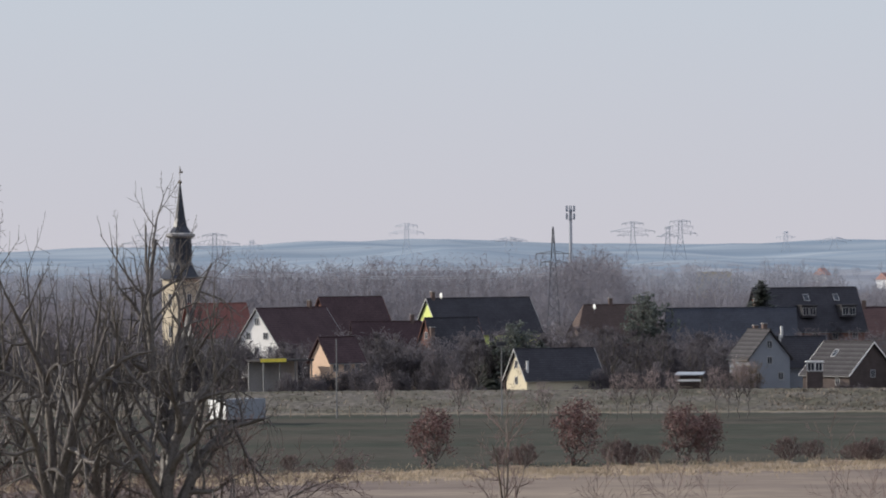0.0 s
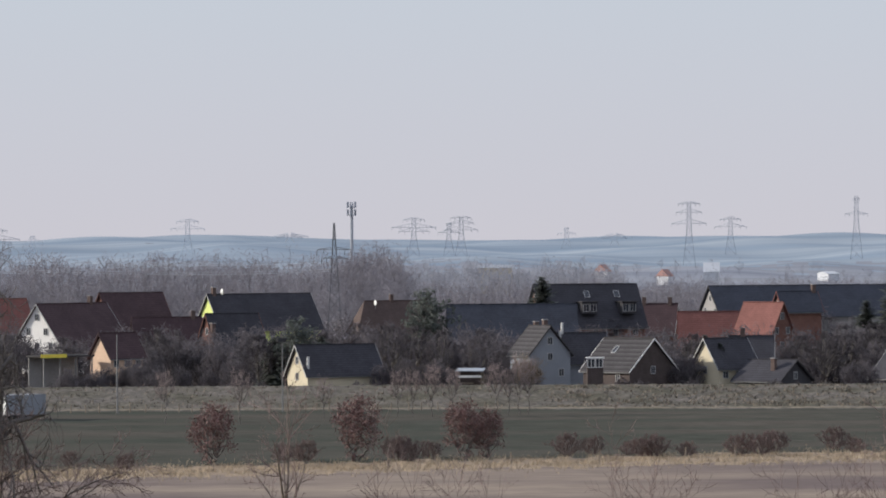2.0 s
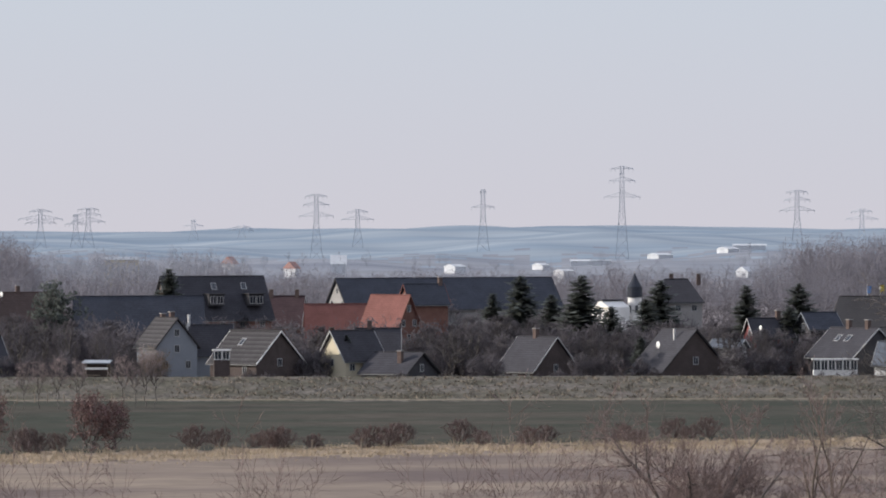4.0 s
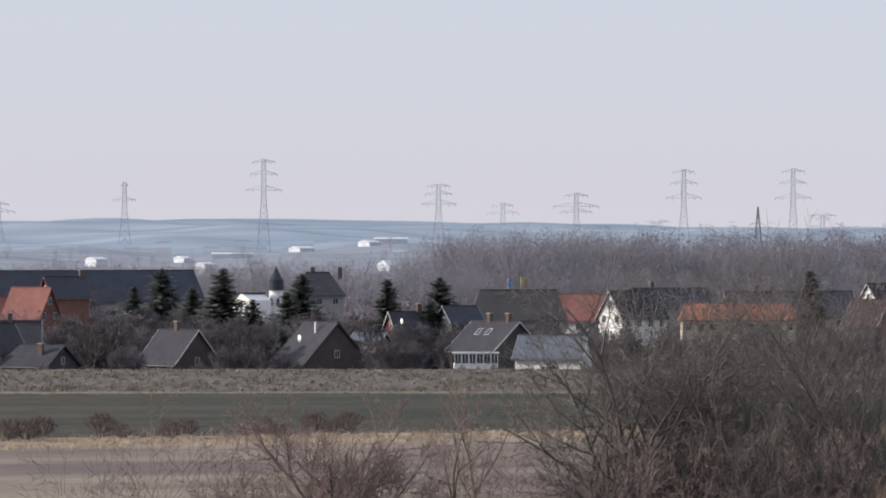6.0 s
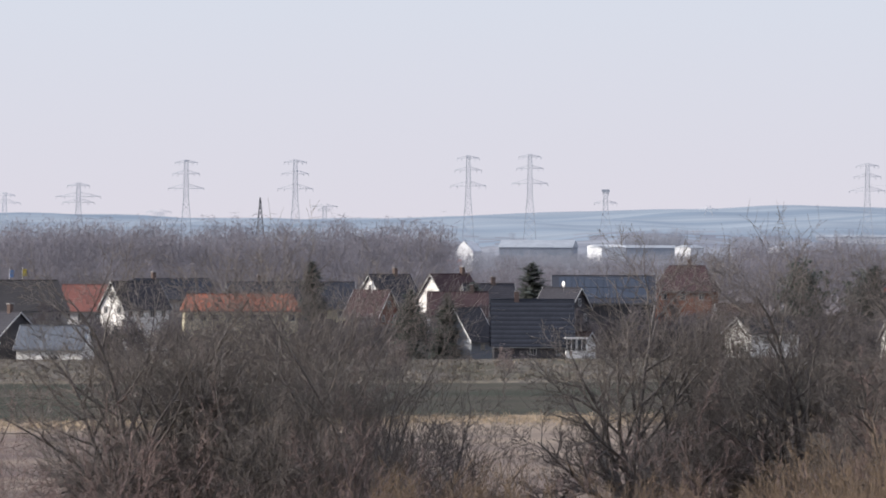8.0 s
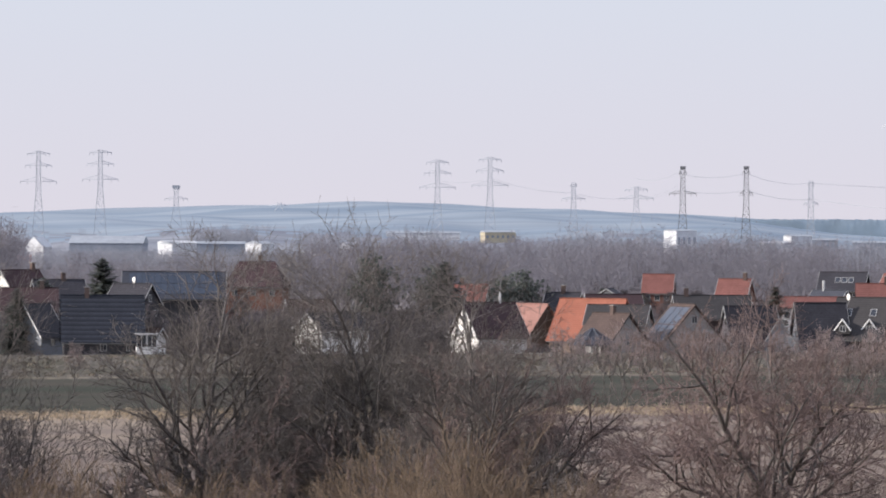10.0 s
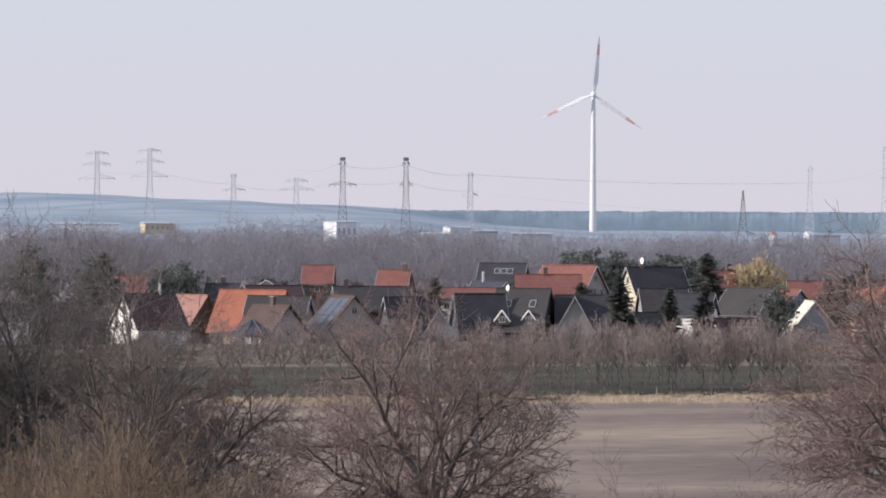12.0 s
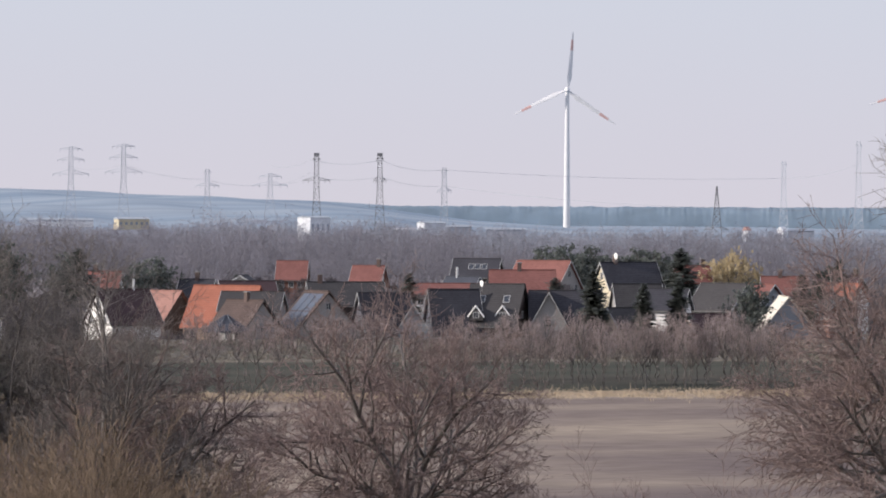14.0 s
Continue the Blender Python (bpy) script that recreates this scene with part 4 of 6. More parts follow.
for b in (3.45, 3.7, 4.05, 4.25, 4.4, 4.65, 5.2, 5.45, 5.6, 6.2, 6.35, 6.9, 7.1, 7.8, 7.95, 8.3, 8.5, 8.7, 0.55, 0.8, 1.7, 1.9, 2.1, -1.0, -1.6, -2.1, -2.8, -3.5):
    plant(brush, b + rng.uniform(-0.05, 0.05), float(tan_way(b)) + rng.uniform(-4, 14), rng.uniform(0, 360), rng.uniform(0.5, 0.85))
small = tree("small_bare_tree", "small leafless tree at the edge of the meadow", crowned(101, 9.6, 3.6, 2.0, 110, 0.08, 1, 6, 0.8, 0.02, 0.8, 0.3, 0.3), "bark", "meadow_twig", 1, "tree", "meadow trees")
for k in range(44):
    b = 20.2 + k * 0.135 + rng.uniform(-0.06, 0.06)
    plant(small, b, float(tan_way(b)) + rng.uniform(4, 60), rng.uniform(0, 360), rng.uniform(0.75, 1.15))
for b, o in ((0.15, 150), (1.0, 155), (1.75, 170), (1.9, 172), (2.1, 170), (2.3, 168), (2.75, 172), (2.88, 171), (2.98, 172), (-0.6, 160), (3.08, 172), (12.2, 120), (13.9, 60), (14.2, 70), (15.3, 80), (18.0, 60), (24.6, 70), (25.2, 60), (25.8, 75)):
    plant(small, b, float(tan_way(b)) + o, rng.uniform(0, 360), rng.uniform(0.65, 0.95))

for k in range(46):
    b = 23.2 + k * 0.068 + rng.uniform(-0.05, 0.05)
    plant(small, b, float(tan_way(b)) + rng.uniform(8, 70), rng.uniform(0, 360), rng.uniform(0.72, 1.02))

# ---- trees and brush between the houses ----
yard = tree("garden_tree", "leafless garden tree between the houses", crowned(111, 9.5, 2.6, 3.0, 170, 0.15, 1, 8, 0.8, 0.034, 0.7, 0.3, 0.3), "bark", "garden_twig", 1, "tree", "garden trees")
hedge = tree("garden_bush", "dense dark leafless garden bush", crowned(121, 4.4, 0.0, 2.6, 220, 0.06, 7, 7, 0.55, 0.034, 0.7, 0.2, 0.3), "garden_twig", "garden_twig", 1, "shrub", "garden bushes")
mass = crowned(127, 7.0, 0.4, 3.0, 240, 0.08, 5, 8, 0.65, 0.036, 0.7, 0.2, 0.3)
mass = tree("garden_tree", "dense dark leafless tree among the gardens", mass, "garden_twig", "garden_twig", 1, "tree", "garden trees", (*flecks(12, [s[1] for s in mass if s[4] >= 1][::4], 4, 0.4, 0.14, 1.0, -0.6), "garden_twig"))
for k in range(170):
    b = -5.2 + 33.2 * k / 170 + rng.uniform(-0.1, 0.1)
    plant(hedge, b, float(dike_way(b)) + rng.uniform(11, 26), rng.uniform(0, 360), rng.uniform(0.38, 0.75))
for k in range(150):
    b = -5.2 + 33.2 * k / 150 + rng.uniform(-0.12, 0.12)
    tall = 1.0 if b < 18 else 0.66
    plant(mass, b, float(dike_way(b)) + rng.uniform(72, 108), rng.uniform(0, 360), rng.uniform(0.75, 1.15) * tall)
for k in range(100):
    b = -5.2 + 33.2 * k / 100 + rng.uniform(-0.2, 0.2)
    plant(yard, b, float(dike_way(b)) + rng.uniform(60, 210), rng.uniform(0, 360), rng.uniform(0.7, 1.05))
for b, r, s in ((0.35, 955, 1.05), (0.6, 960, 1.0), (1.0, 990, 1.0), (1.7, 960, 1.2), (1.95, 975, 1.15), (2.2, 965, 1.1), (2.55, 955, 1.0), (4.75, 965, 1.0), (6.1, 950, 1.05), (6.3, 960, 1.2), (6.6, 980, 1.15), (7.5, 946, 0.9), (7.75, 942, 0.85), (9.3, 942, 0.75), (8.7, 975, 1.05), (14.4, 985, 1.0), (16.0, 980, 1.0), (-3.9, 960, 1.1), (-3.2, 960, 1.0), (-2.7, 975, 1.1), (-4.6, 970, 1.2)):
    plant(yard, b, r, rng.uniform(0, 360), s)
needled = crowned(141, 12.0, 2.2, 3.3, 170, 0.17, 1, 0, 0.5, 0.03, 0.6, 0.25, 0.4)
pine = tree("pine_tree", "dark green pine with a broad uneven crown", needled, "bark", "bark", 1, "tree", "conifers", (*flecks(31, [s[1] for s in needled if s[4] >= 1], 9, 0.42, 0.34, 0.7), "needle"))
for b, r, s in ((-1.32, 944, 0.5), (-1.18, 946, 0.62), (-1.02, 945, 0.58), (-0.9, 948, 0.7), (-1.5, 940, 0.45), (19.42, 944, 0.45), (19.52, 943, 0.55), (19.95, 944, 0.5), (20.15, 945, 0.55), (21.25, 950, 0.5)):
    plant(mass, b, r, rng.uniform(0, 360), s)
for b, r, s in ((6.2, 985, 1.25), (6.5, 990, 1.35), (6.95, 1000, 1.4), (7.25, 985, 1.2), (7.55, 990, 1.25), (7.9, 985, 1.1), (8.3, 990, 1.3), (8.85, 990, 1.2), (9.2, 985, 1.1), (9.75, 985, 1.1), (7.6, 938, 0.75), (7.4, 936, 0.7), (7.75, 936, 0.7), (8.95, 934, 0.85), (9.15, 934, 0.8), (9.35, 936, 0.8), (6.5, 936, 0.7), (6.35, 936, 0.65), (8.0, 935, 0.6),
                (-0.95, 945, 0.8), (-0.8, 940, 0.85), (-1.3, 936, 0.6), (-1.6, 936, 0.65), (-0.7, 935, 0.6), (-0.45, 938, 0.65), (-0.15, 935, 0.6), (0.15, 936, 0.75), (1.6, 936, 0.7), (1.85, 935, 0.8), (2.15, 936, 0.8), (2.8, 935, 0.75), (4.6, 936, 0.8), (4.75, 936, 0.85)):
    plant(mass, b, r, rng.uniform(0, 360), s)
fir = spruce(7, 12.0, 7.6)
slim = spruce(9, 12.0, 5.6, "slender dark spruce tree standing among the houses")
for T, b, r, s, a in ((pine, 0.72, 955, 0.8, 0), (fir, 0.5, 960, 0.7, 50), (fir, 0.98, 965, 0.7, 10), (slim, 3.22, 1085, 1.1, 0), (pine, 2.05, 1060, 1.0, 30), (fir, 7.40, 1020, 1.08, 70), (fir, 7.1, 1030, 0.85, 200), (fir, 6.78, 1045, 1.05, 10), (slim, 6.5, 1040, 0.85, 50),
                      (fir, 7.7, 1000, 0.75, 100), (fir, 8.2, 1040, 1.0, 150), (fir, 8.05, 1030, 0.8, 300), (slim, 9.07, 1000, 0.98, 10), (fir, 9.6, 1000, 1.0, 0), (fir, 9.5, 990, 0.75, 80), (slim, 4.87, 955, 0.7, 20), (slim, 5.05, 945, 0.55, 90),
                      (slim, 5.02, 936, 0.62, 140), (fir, 8.0, 965, 0.55, 0), (slim, 14.72, 948, 0.78, 0), (fir, 14.35, 975, 0.8, 60), (fir, 14.65, 942, 0.5, 60), (fir, 14.98, 1045, 0.8, 10), (pine, 15.3, 1060, 0.7, 200), (fir, 15.58, 1070, 1.0, 0),
                      (pine, 18.3, 1050, 1.08, 0), (pine, 18.95, 1060, 0.95, 40), (fir, 19.05, 1050, 1.0, 140), (pine, 19.65, 1055, 0.85, 300), (pine, 19.85, 1060, 0.9, 20), (slim, 20.65, 1130, 0.7, 0), (slim, 21.05, 1110, 0.66, 50), (slim, 13.35, 1075, 1.0, 0),
                      (slim, 24.27, 951, 0.88, 0), (slim, 24.78, 951, 0.74, 90), (slim, 25.13, 952, 0.78, 150), (pine, 25.87, 955, 0.78, 200), (slim, 26.38, 1000, 0.8, 0), (fir, 26.65, 1040, 0.85, 40), (slim, 26.75, 1060, 0.9, 220), (fir, 23.88, 1000, 0.75, 10),
                      (fir, 25.15, 1080, 1.0, 0), (slim, 22.4, 990, 0.8, 60), (slim, 26.55, 985, 0.85, 310)):
    plant(T, b, r, a, s * (1.32 if s > 0.7 else 1.1))
for k in range(13):
    b = 23.75 + k * 0.12
    plant(pine, b, 1190 + rng.uniform(-15, 15), rng.uniform(0, 360), rng.uniform(0.95, 1.25))
gold = crowned(131, 9.5, 1.5, 4.4, 420, 0.2, 1, 5, 0.9, 0.025, 0.4, 0.3, 0.25)
V, F = flecks(6, [s[1] for s in gold if s[4] >= 1][::5], 2, 0.4, 0.4, 1.3, 1.5)
weeping = tree("weeping_willow", "golden weeping willow without leaves", gold, "bark", "willow_gold", 1, "tree", "", (V, F, "willow_gold"))
plant(weeping, 25.66, 1090, 0, 1.5)
plant(willow, 3.07, 938, 90, 0.72)


# ---- woods beyond the village ----
def woods(name, label, spots, seed, material, count=170, fine=0.075):
    """Many bare trees as one mass: stems, limbs and sprays of fine twigs."""
    rng = np.random.default_rng(seed)
    kinds = []
    for k in range(6):
        g = [s for s in crowned(seed + k, 1.0, 0.2, 0.3, 60, 0.012, 1, 0, 0.1, 0.0019, 0.7, 0.25, 0.3)]
        ends = np.array([s[1] for s in g if s[4] >= 1])
        C = ends[rng.integers(len(ends), size=count)] + rng.normal(0, 0.06, (count, 3))
        d = rng.normal(0, 0.5, (count, 3)) + [0, 0, 0.3]
        d /= np.linalg.norm(d, axis=1)[:, None]
        kinds.append((g, C, d * rng.uniform(0.03, 0.085, (count, 1))))
    Vs, Fs, n = [], [], 0
    for x, y, z, h in spots:
        g, C, d = kinds[rng.integers(6)]
        a = rng.uniform(0, 6.283)
        R = np.array([[math.cos(a), -math.sin(a), 0], [math.sin(a), math.cos(a), 0], [0, 0, 1]])
        base = np.array([x, y, z])
        V, F = tubes([(R @ np.array(s[0]) * h + base, R @ np.array(s[1]) * h + base, s[2] * h, s[3] * h) for s in g], 3)
        c, e = C @ R.T * h + base, d @ R.T * h
        side = np.cross(e, rng.normal(0, 1, e.shape))
        side *= fine / (np.linalg.norm(side, axis=1)[:, None] + 1e-9) * h / 15
        W = np.stack([c - e, c + side, c + e, c - side], 1).reshape(-1, 3)
        Vs += [V, W]
        Fs += [F + n, np.arange(len(W)).reshape(-1, 4) + n + len(V)]
        n += len(V) + len(W)
    return tagged(new(name, array_mesh(name, np.concatenate(Vs), np.concatenate(Fs), M[material])), label, "woods", kind="stuff")


def belt(seed, count, b0, b1, r0, r1, h0, h1, where=None):
    q = np.random.default_rng(seed)
    out = []
    for k in range(count):
        b, r = b0 + (b1 - b0) * (k + q.uniform(0, 1)) / count, q.uniform(r0, r1)
        f = where(b) if where else 1.0
        if q.uniform(0, 1) > f:
            continue
        x, y, z = spot(b, r)
        out.append((x, y, z, q.uniform(h0, h1) * (0.6 + 0.4 * f)))
    return out


def cover(b):
    return 1.0 if b < 9 else 0.35 if b < 18 else 0.0


woods("garden_brush", "mass of dark bare trees and brush filling the gardens", belt(21, 560, -5.4, 28, 1000, 1058, 6.5, 10.2, cover) + belt(23, 330, 8.5, 28, 985, 1050, 4.0, 6.5) + belt(24, 260, 17, 28, 1012, 1046, 6.0, 8.6) + belt(22, 420, -5.4, 28, 1090, 1300, 6, 10.0, lambda b: 1.0 if b < 18 else 0.7), 190, "garden_twig", 260, 0.12)
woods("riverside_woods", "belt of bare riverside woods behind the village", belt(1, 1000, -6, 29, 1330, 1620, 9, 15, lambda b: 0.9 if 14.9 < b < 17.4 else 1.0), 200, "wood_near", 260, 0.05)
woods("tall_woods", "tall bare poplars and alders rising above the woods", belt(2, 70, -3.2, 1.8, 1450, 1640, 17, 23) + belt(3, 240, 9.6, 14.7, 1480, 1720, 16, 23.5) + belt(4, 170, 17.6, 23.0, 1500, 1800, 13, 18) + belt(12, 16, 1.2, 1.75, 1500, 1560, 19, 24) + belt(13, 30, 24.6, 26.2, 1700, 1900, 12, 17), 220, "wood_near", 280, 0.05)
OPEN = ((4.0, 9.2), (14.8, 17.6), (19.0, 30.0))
woods("middle_woods", "haze-tinted bare woods in the plain", belt(5, 1150, -6, 30, 1750, 2300, 12, 17.0, lambda b: 0.0 if any(a < b < c for a, c in OPEN) else 1.0) + belt(15, 420, 3.8, 18.0, 1700, 2050, 8.5, 11.5, lambda b: 1.0 if any(a < b < c for a, c in OPEN) else 0.0) + belt(16, 520, 18.5, 30, 1700, 2150, 12, 15.5), 240, "wood_far", 190, 0.08)
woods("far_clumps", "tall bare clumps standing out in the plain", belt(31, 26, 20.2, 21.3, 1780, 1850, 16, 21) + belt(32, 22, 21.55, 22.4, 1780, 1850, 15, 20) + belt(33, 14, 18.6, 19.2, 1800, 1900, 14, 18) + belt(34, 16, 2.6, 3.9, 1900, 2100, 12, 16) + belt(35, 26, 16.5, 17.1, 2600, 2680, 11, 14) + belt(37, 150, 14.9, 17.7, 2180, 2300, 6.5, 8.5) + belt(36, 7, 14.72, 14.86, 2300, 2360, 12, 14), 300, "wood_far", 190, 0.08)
woods("distant_woods", "scattered haze-tinted tree lines far out in the plain", belt(6, 420, -6, 30, 2450, 2950, 6, 10, lambda b: 0.5 if any(a < b < c for a, c in OPEN) else 0.8), 260, "wood_far", 110, 0.12)


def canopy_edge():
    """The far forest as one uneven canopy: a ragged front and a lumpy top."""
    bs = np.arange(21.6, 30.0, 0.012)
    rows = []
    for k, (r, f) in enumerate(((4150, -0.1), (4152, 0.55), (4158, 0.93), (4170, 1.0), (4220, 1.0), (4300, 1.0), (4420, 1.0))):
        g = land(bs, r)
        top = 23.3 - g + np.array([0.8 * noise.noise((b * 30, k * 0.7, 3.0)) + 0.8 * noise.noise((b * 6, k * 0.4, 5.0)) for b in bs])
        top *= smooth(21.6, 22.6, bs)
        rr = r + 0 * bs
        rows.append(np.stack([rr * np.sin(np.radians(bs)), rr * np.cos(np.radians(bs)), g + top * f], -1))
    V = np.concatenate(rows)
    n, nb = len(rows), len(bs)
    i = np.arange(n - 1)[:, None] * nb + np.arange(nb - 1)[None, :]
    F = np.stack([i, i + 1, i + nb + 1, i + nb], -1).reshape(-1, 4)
    return tagged(new("pine_forest", array_mesh("pine_forest", V, F, M["pine_far"])), "pine forest along the far plain, tinted haze blue", "woods", kind="stuff")


canopy_edge()


# ---- grasses ----
def blades(name, label, material, points, tall, wide, seed):
    rng = np.random.default_rng(seed)
    P = np.array(points)
    n = len(P)
    a = rng.uniform(0, 6.283, n)
    s = np.stack([np.cos(a), np.sin(a), 0 * a], -1) * wide * rng.uniform(0.6, 1.4, (n, 1))
    tip = P + np.stack([rng.normal(0, 0.3, n), rng.normal(0, 0.3, n), rng.uniform(0.55, 1.15, n)], -1) * tall
    V = np.stack([P - s, P + s, tip], 1).reshape(-1, 3)
    return tagged(new(name, array_mesh(name, V, np.arange(n * 3).reshape(-1, 3), M[material])), label, "grass", kind="stuff")


q = np.random.default_rng(77)
pts = []
for k in range(90000):
    b = q.uniform(-5.2, 28)
    r = float(tan_way(b)) - 9 + q.normal(0, 10)
    if noise.noise((b * 6, r * 0.09, 2.0)) < q.uniform(-0.5, 0.25):
        continue
    pts.append(spot(b, r, -0.05))
blades("reed_grass", "band of tall dry tan grass along the field", "grass_tan", pts, 0.45, 0.045, 1)
pts = []
while len(pts) < 26000:
    b = q.uniform(-5.2, 28)
    o = q.uniform(-37, -5)
    if b < 3.3 and q.uniform() > 0.25:
        continue
    if noise.noise((b * 9, o * 0.25, 4.0)) < -0.05:
        continue
    f = (o + 38) / 34
    r = float(dike_way(b)) + o
    x, y, _ = spot(b, r)
    pts.append((x, y, 0.05 + 2.4 * f * f * (3 - 2 * f)))
blades("tussocks", "matted tussocks of pale dead grass on the bank", "grass_dike", pts, 0.42, 0.13, 2)


# ---- pylons, mast, turbines ----
def pylon(b, r, top, arms, width=7.0, material="pylon", thick=0.16, cap=0.0, spike=False, label="lattice steel electricity pylon in the plain"):
    """arms: (height share, half span, drop); a tapered four-legged lattice with trussed arms."""
    x, y, g = spot(b, r)
    h = top - g
    e = empty("pylon", x, y, g - 0.5, -b, label, "pylon", "electricity pylons")
    low, up = width / 2, 0.9

    def half(z):
        waist = 0.55 * h
        if spike:
            return max(0.12, low * (1 - z / h))
        return low + (1.35 - low) * z / waist if z < waist else 1.35 + (up - 1.35) * (z - waist) / (h - waist)
    for sx, sy in ((-1, -1), (1, -1), (1, 1), (-1, 1)):
        bm = bmesh.new()
        for z0, z1 in ((0, 0.55 * h), (0.55 * h, h)):
            bar(bm, (sx * half(z0), sy * half(z0), z0), (sx * half(z1), sy * half(z1), z1), thick * 1.25)
        part("leg", bm, M[material], e)
    bm = bmesh.new()
    z, k = 0.0, 0
    while z < h - 0.6:
        step = max(2.2, half(z) * 1.7)
        z1 = min(h, z + step)
        a, c = half(z), half(z1)
        for s in (-1, 1):
            bar(bm, (-a, s * a, z), (c, s * c, z1), thick * 0.7, 3)
            bar(bm, (a, s * a, z), (-c, s * c, z1), thick * 0.7, 3)
            bar(bm, (s * a, -a, z), (s * c, c, z1), thick * 0.7, 3)
        bar(bm, (-c, -c, z1), (c, -c, z1), thick * 0.6, 3)
        z = z1
    part("bracing", bm, M[material], e)
    for share, span, rise in arms:
        za = share * h
        w = half(za)
        for s in (-1, 1):
            bm = bmesh.new()
            for d in (-1, 1):
                bar(bm, (s * w, d * w, za), (s * span, 0, za), thick * 0.85, 3)
                bar(bm, (s * w, d * w, za + rise), (s * span, 0, za), thick * 0.85, 3)
            for k in range(1, 5):
                f = k / 5
                bar(bm, (s * (w + (span - w) * f), 0, za), (s * (w + (span - w) * (f - 0.12)), 0, za + rise * (1 - f)), thick * 0.6, 3)
            for f in (0.98, 0.6):
                bar(bm, (s * span * f, 0, za), (s * span * f, 0, za - 1.3), thick * 0.7, 3)
            part("crossarm", bm, M[material], e)
    if cap:
        part("head", box(bmesh.new(), 0, 0, h - 0.4, cap * 2, 1.2, 1.6), M[material], e)
    return e


TON = ((0.97, 6.0, 1.2), (0.84, 7.2, 1.8), (0.67, 9.6, 2.4))
DON = ((0.93, 6.5, 1.6), (0.74, 10.0, 2.2))
WIDE = ((0.95, 6.4, 1.4), (0.76, 13.0, 2.4), (0.66, 9.0, 2.0))
NARROW = ((0.96, 1.7, 0.9), (0.72, 6.5, 1.4))
pylon(-0.367, 3300, 40.7, DON, material='pylon_hazed')
pylon(0.665, 3900, 32.4, WIDE, material='pylon_hazed', thick=0.2)
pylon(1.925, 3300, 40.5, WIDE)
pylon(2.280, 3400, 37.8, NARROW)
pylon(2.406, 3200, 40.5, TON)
pylon(3.472, 3900, 35.8, NARROW, material='pylon_hazed')
pylon(3.959, 4000, 31.0, WIDE, material='pylon_hazed')
pylon(-1.937, 3600, 31.8, NARROW, material='pylon_hazed')
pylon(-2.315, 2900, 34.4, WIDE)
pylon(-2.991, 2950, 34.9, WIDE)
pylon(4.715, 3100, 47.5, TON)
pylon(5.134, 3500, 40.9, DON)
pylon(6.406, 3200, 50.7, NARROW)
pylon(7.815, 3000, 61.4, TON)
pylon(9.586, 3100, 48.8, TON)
pylon(10.239, 3500, 40.4, DON, material='pylon_hazed')
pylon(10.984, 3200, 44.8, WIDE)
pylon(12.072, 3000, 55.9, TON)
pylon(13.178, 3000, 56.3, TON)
pylon(11.797, 3600, 29.0, ((0.98, 8.0, 1.5), (0.86, 4.0, 1.5)), material='pylon_hazed')
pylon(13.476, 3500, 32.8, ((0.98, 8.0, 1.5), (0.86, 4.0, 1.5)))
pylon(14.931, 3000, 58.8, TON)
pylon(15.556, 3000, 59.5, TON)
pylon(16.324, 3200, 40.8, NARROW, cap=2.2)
pylon(17.366, 3900, 33.8, NARROW, material='pylon_hazed')
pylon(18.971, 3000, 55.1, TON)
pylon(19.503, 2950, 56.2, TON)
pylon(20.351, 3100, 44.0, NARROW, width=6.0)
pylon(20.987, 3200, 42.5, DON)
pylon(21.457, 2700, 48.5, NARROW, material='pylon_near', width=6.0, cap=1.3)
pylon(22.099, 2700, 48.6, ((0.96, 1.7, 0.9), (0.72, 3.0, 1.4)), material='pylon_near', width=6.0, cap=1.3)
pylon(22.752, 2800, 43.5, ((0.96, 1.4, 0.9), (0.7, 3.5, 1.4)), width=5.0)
pylon(26.190, 3300, 51.4, ((0.96, 1.6, 0.9),), material='pylon_hazed', width=6.0)
pylon(26.946, 3100, 60.8, ((0.96, 1.6, 0.9),), material='pylon_hazed', width=6.0)
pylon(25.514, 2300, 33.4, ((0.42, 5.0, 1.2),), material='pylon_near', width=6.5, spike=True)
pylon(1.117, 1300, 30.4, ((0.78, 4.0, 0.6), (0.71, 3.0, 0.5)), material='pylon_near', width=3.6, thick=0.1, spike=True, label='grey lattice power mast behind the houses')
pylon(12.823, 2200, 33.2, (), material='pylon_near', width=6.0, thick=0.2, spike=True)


def wire(pts, sag, r, name="power_line", label="thin sagging power line between pylons"):
    """A line that hangs between (bearing, distance, height) points."""
    cu = bpy.data.curves.new(name, "CURVE")
    cu.dimensions, cu.bevel_depth, cu.bevel_resolution = "3D", r, 0
    sp = cu.splines.new("POLY")
    P = []
    for (b0, r0, z0), (b1, r1, z1) in zip(pts, pts[1:]):
        for k in range(16):
            f = k / 16
            x0, y0, _ = spot(b0, r0)
            x1, y1, _ = spot(b1, r1)
            P.append((x0 + (x1 - x0) * f, y0 + (y1 - y0) * f, z0 + (z1 - z0) * f - sag * 4 * f * (1 - f)))
    b1, r1, z1 = pts[-1]
    P.append((*spot(b1, r1)[:2], z1))
    sp.points.add(len(P) - 1)
    for p, c in zip(sp.points, P):
        p.co = (*c, 1)
    cu.materials.append(M["pylon"])
    return tagged(new(name, cu), label, "power line", "power lines")


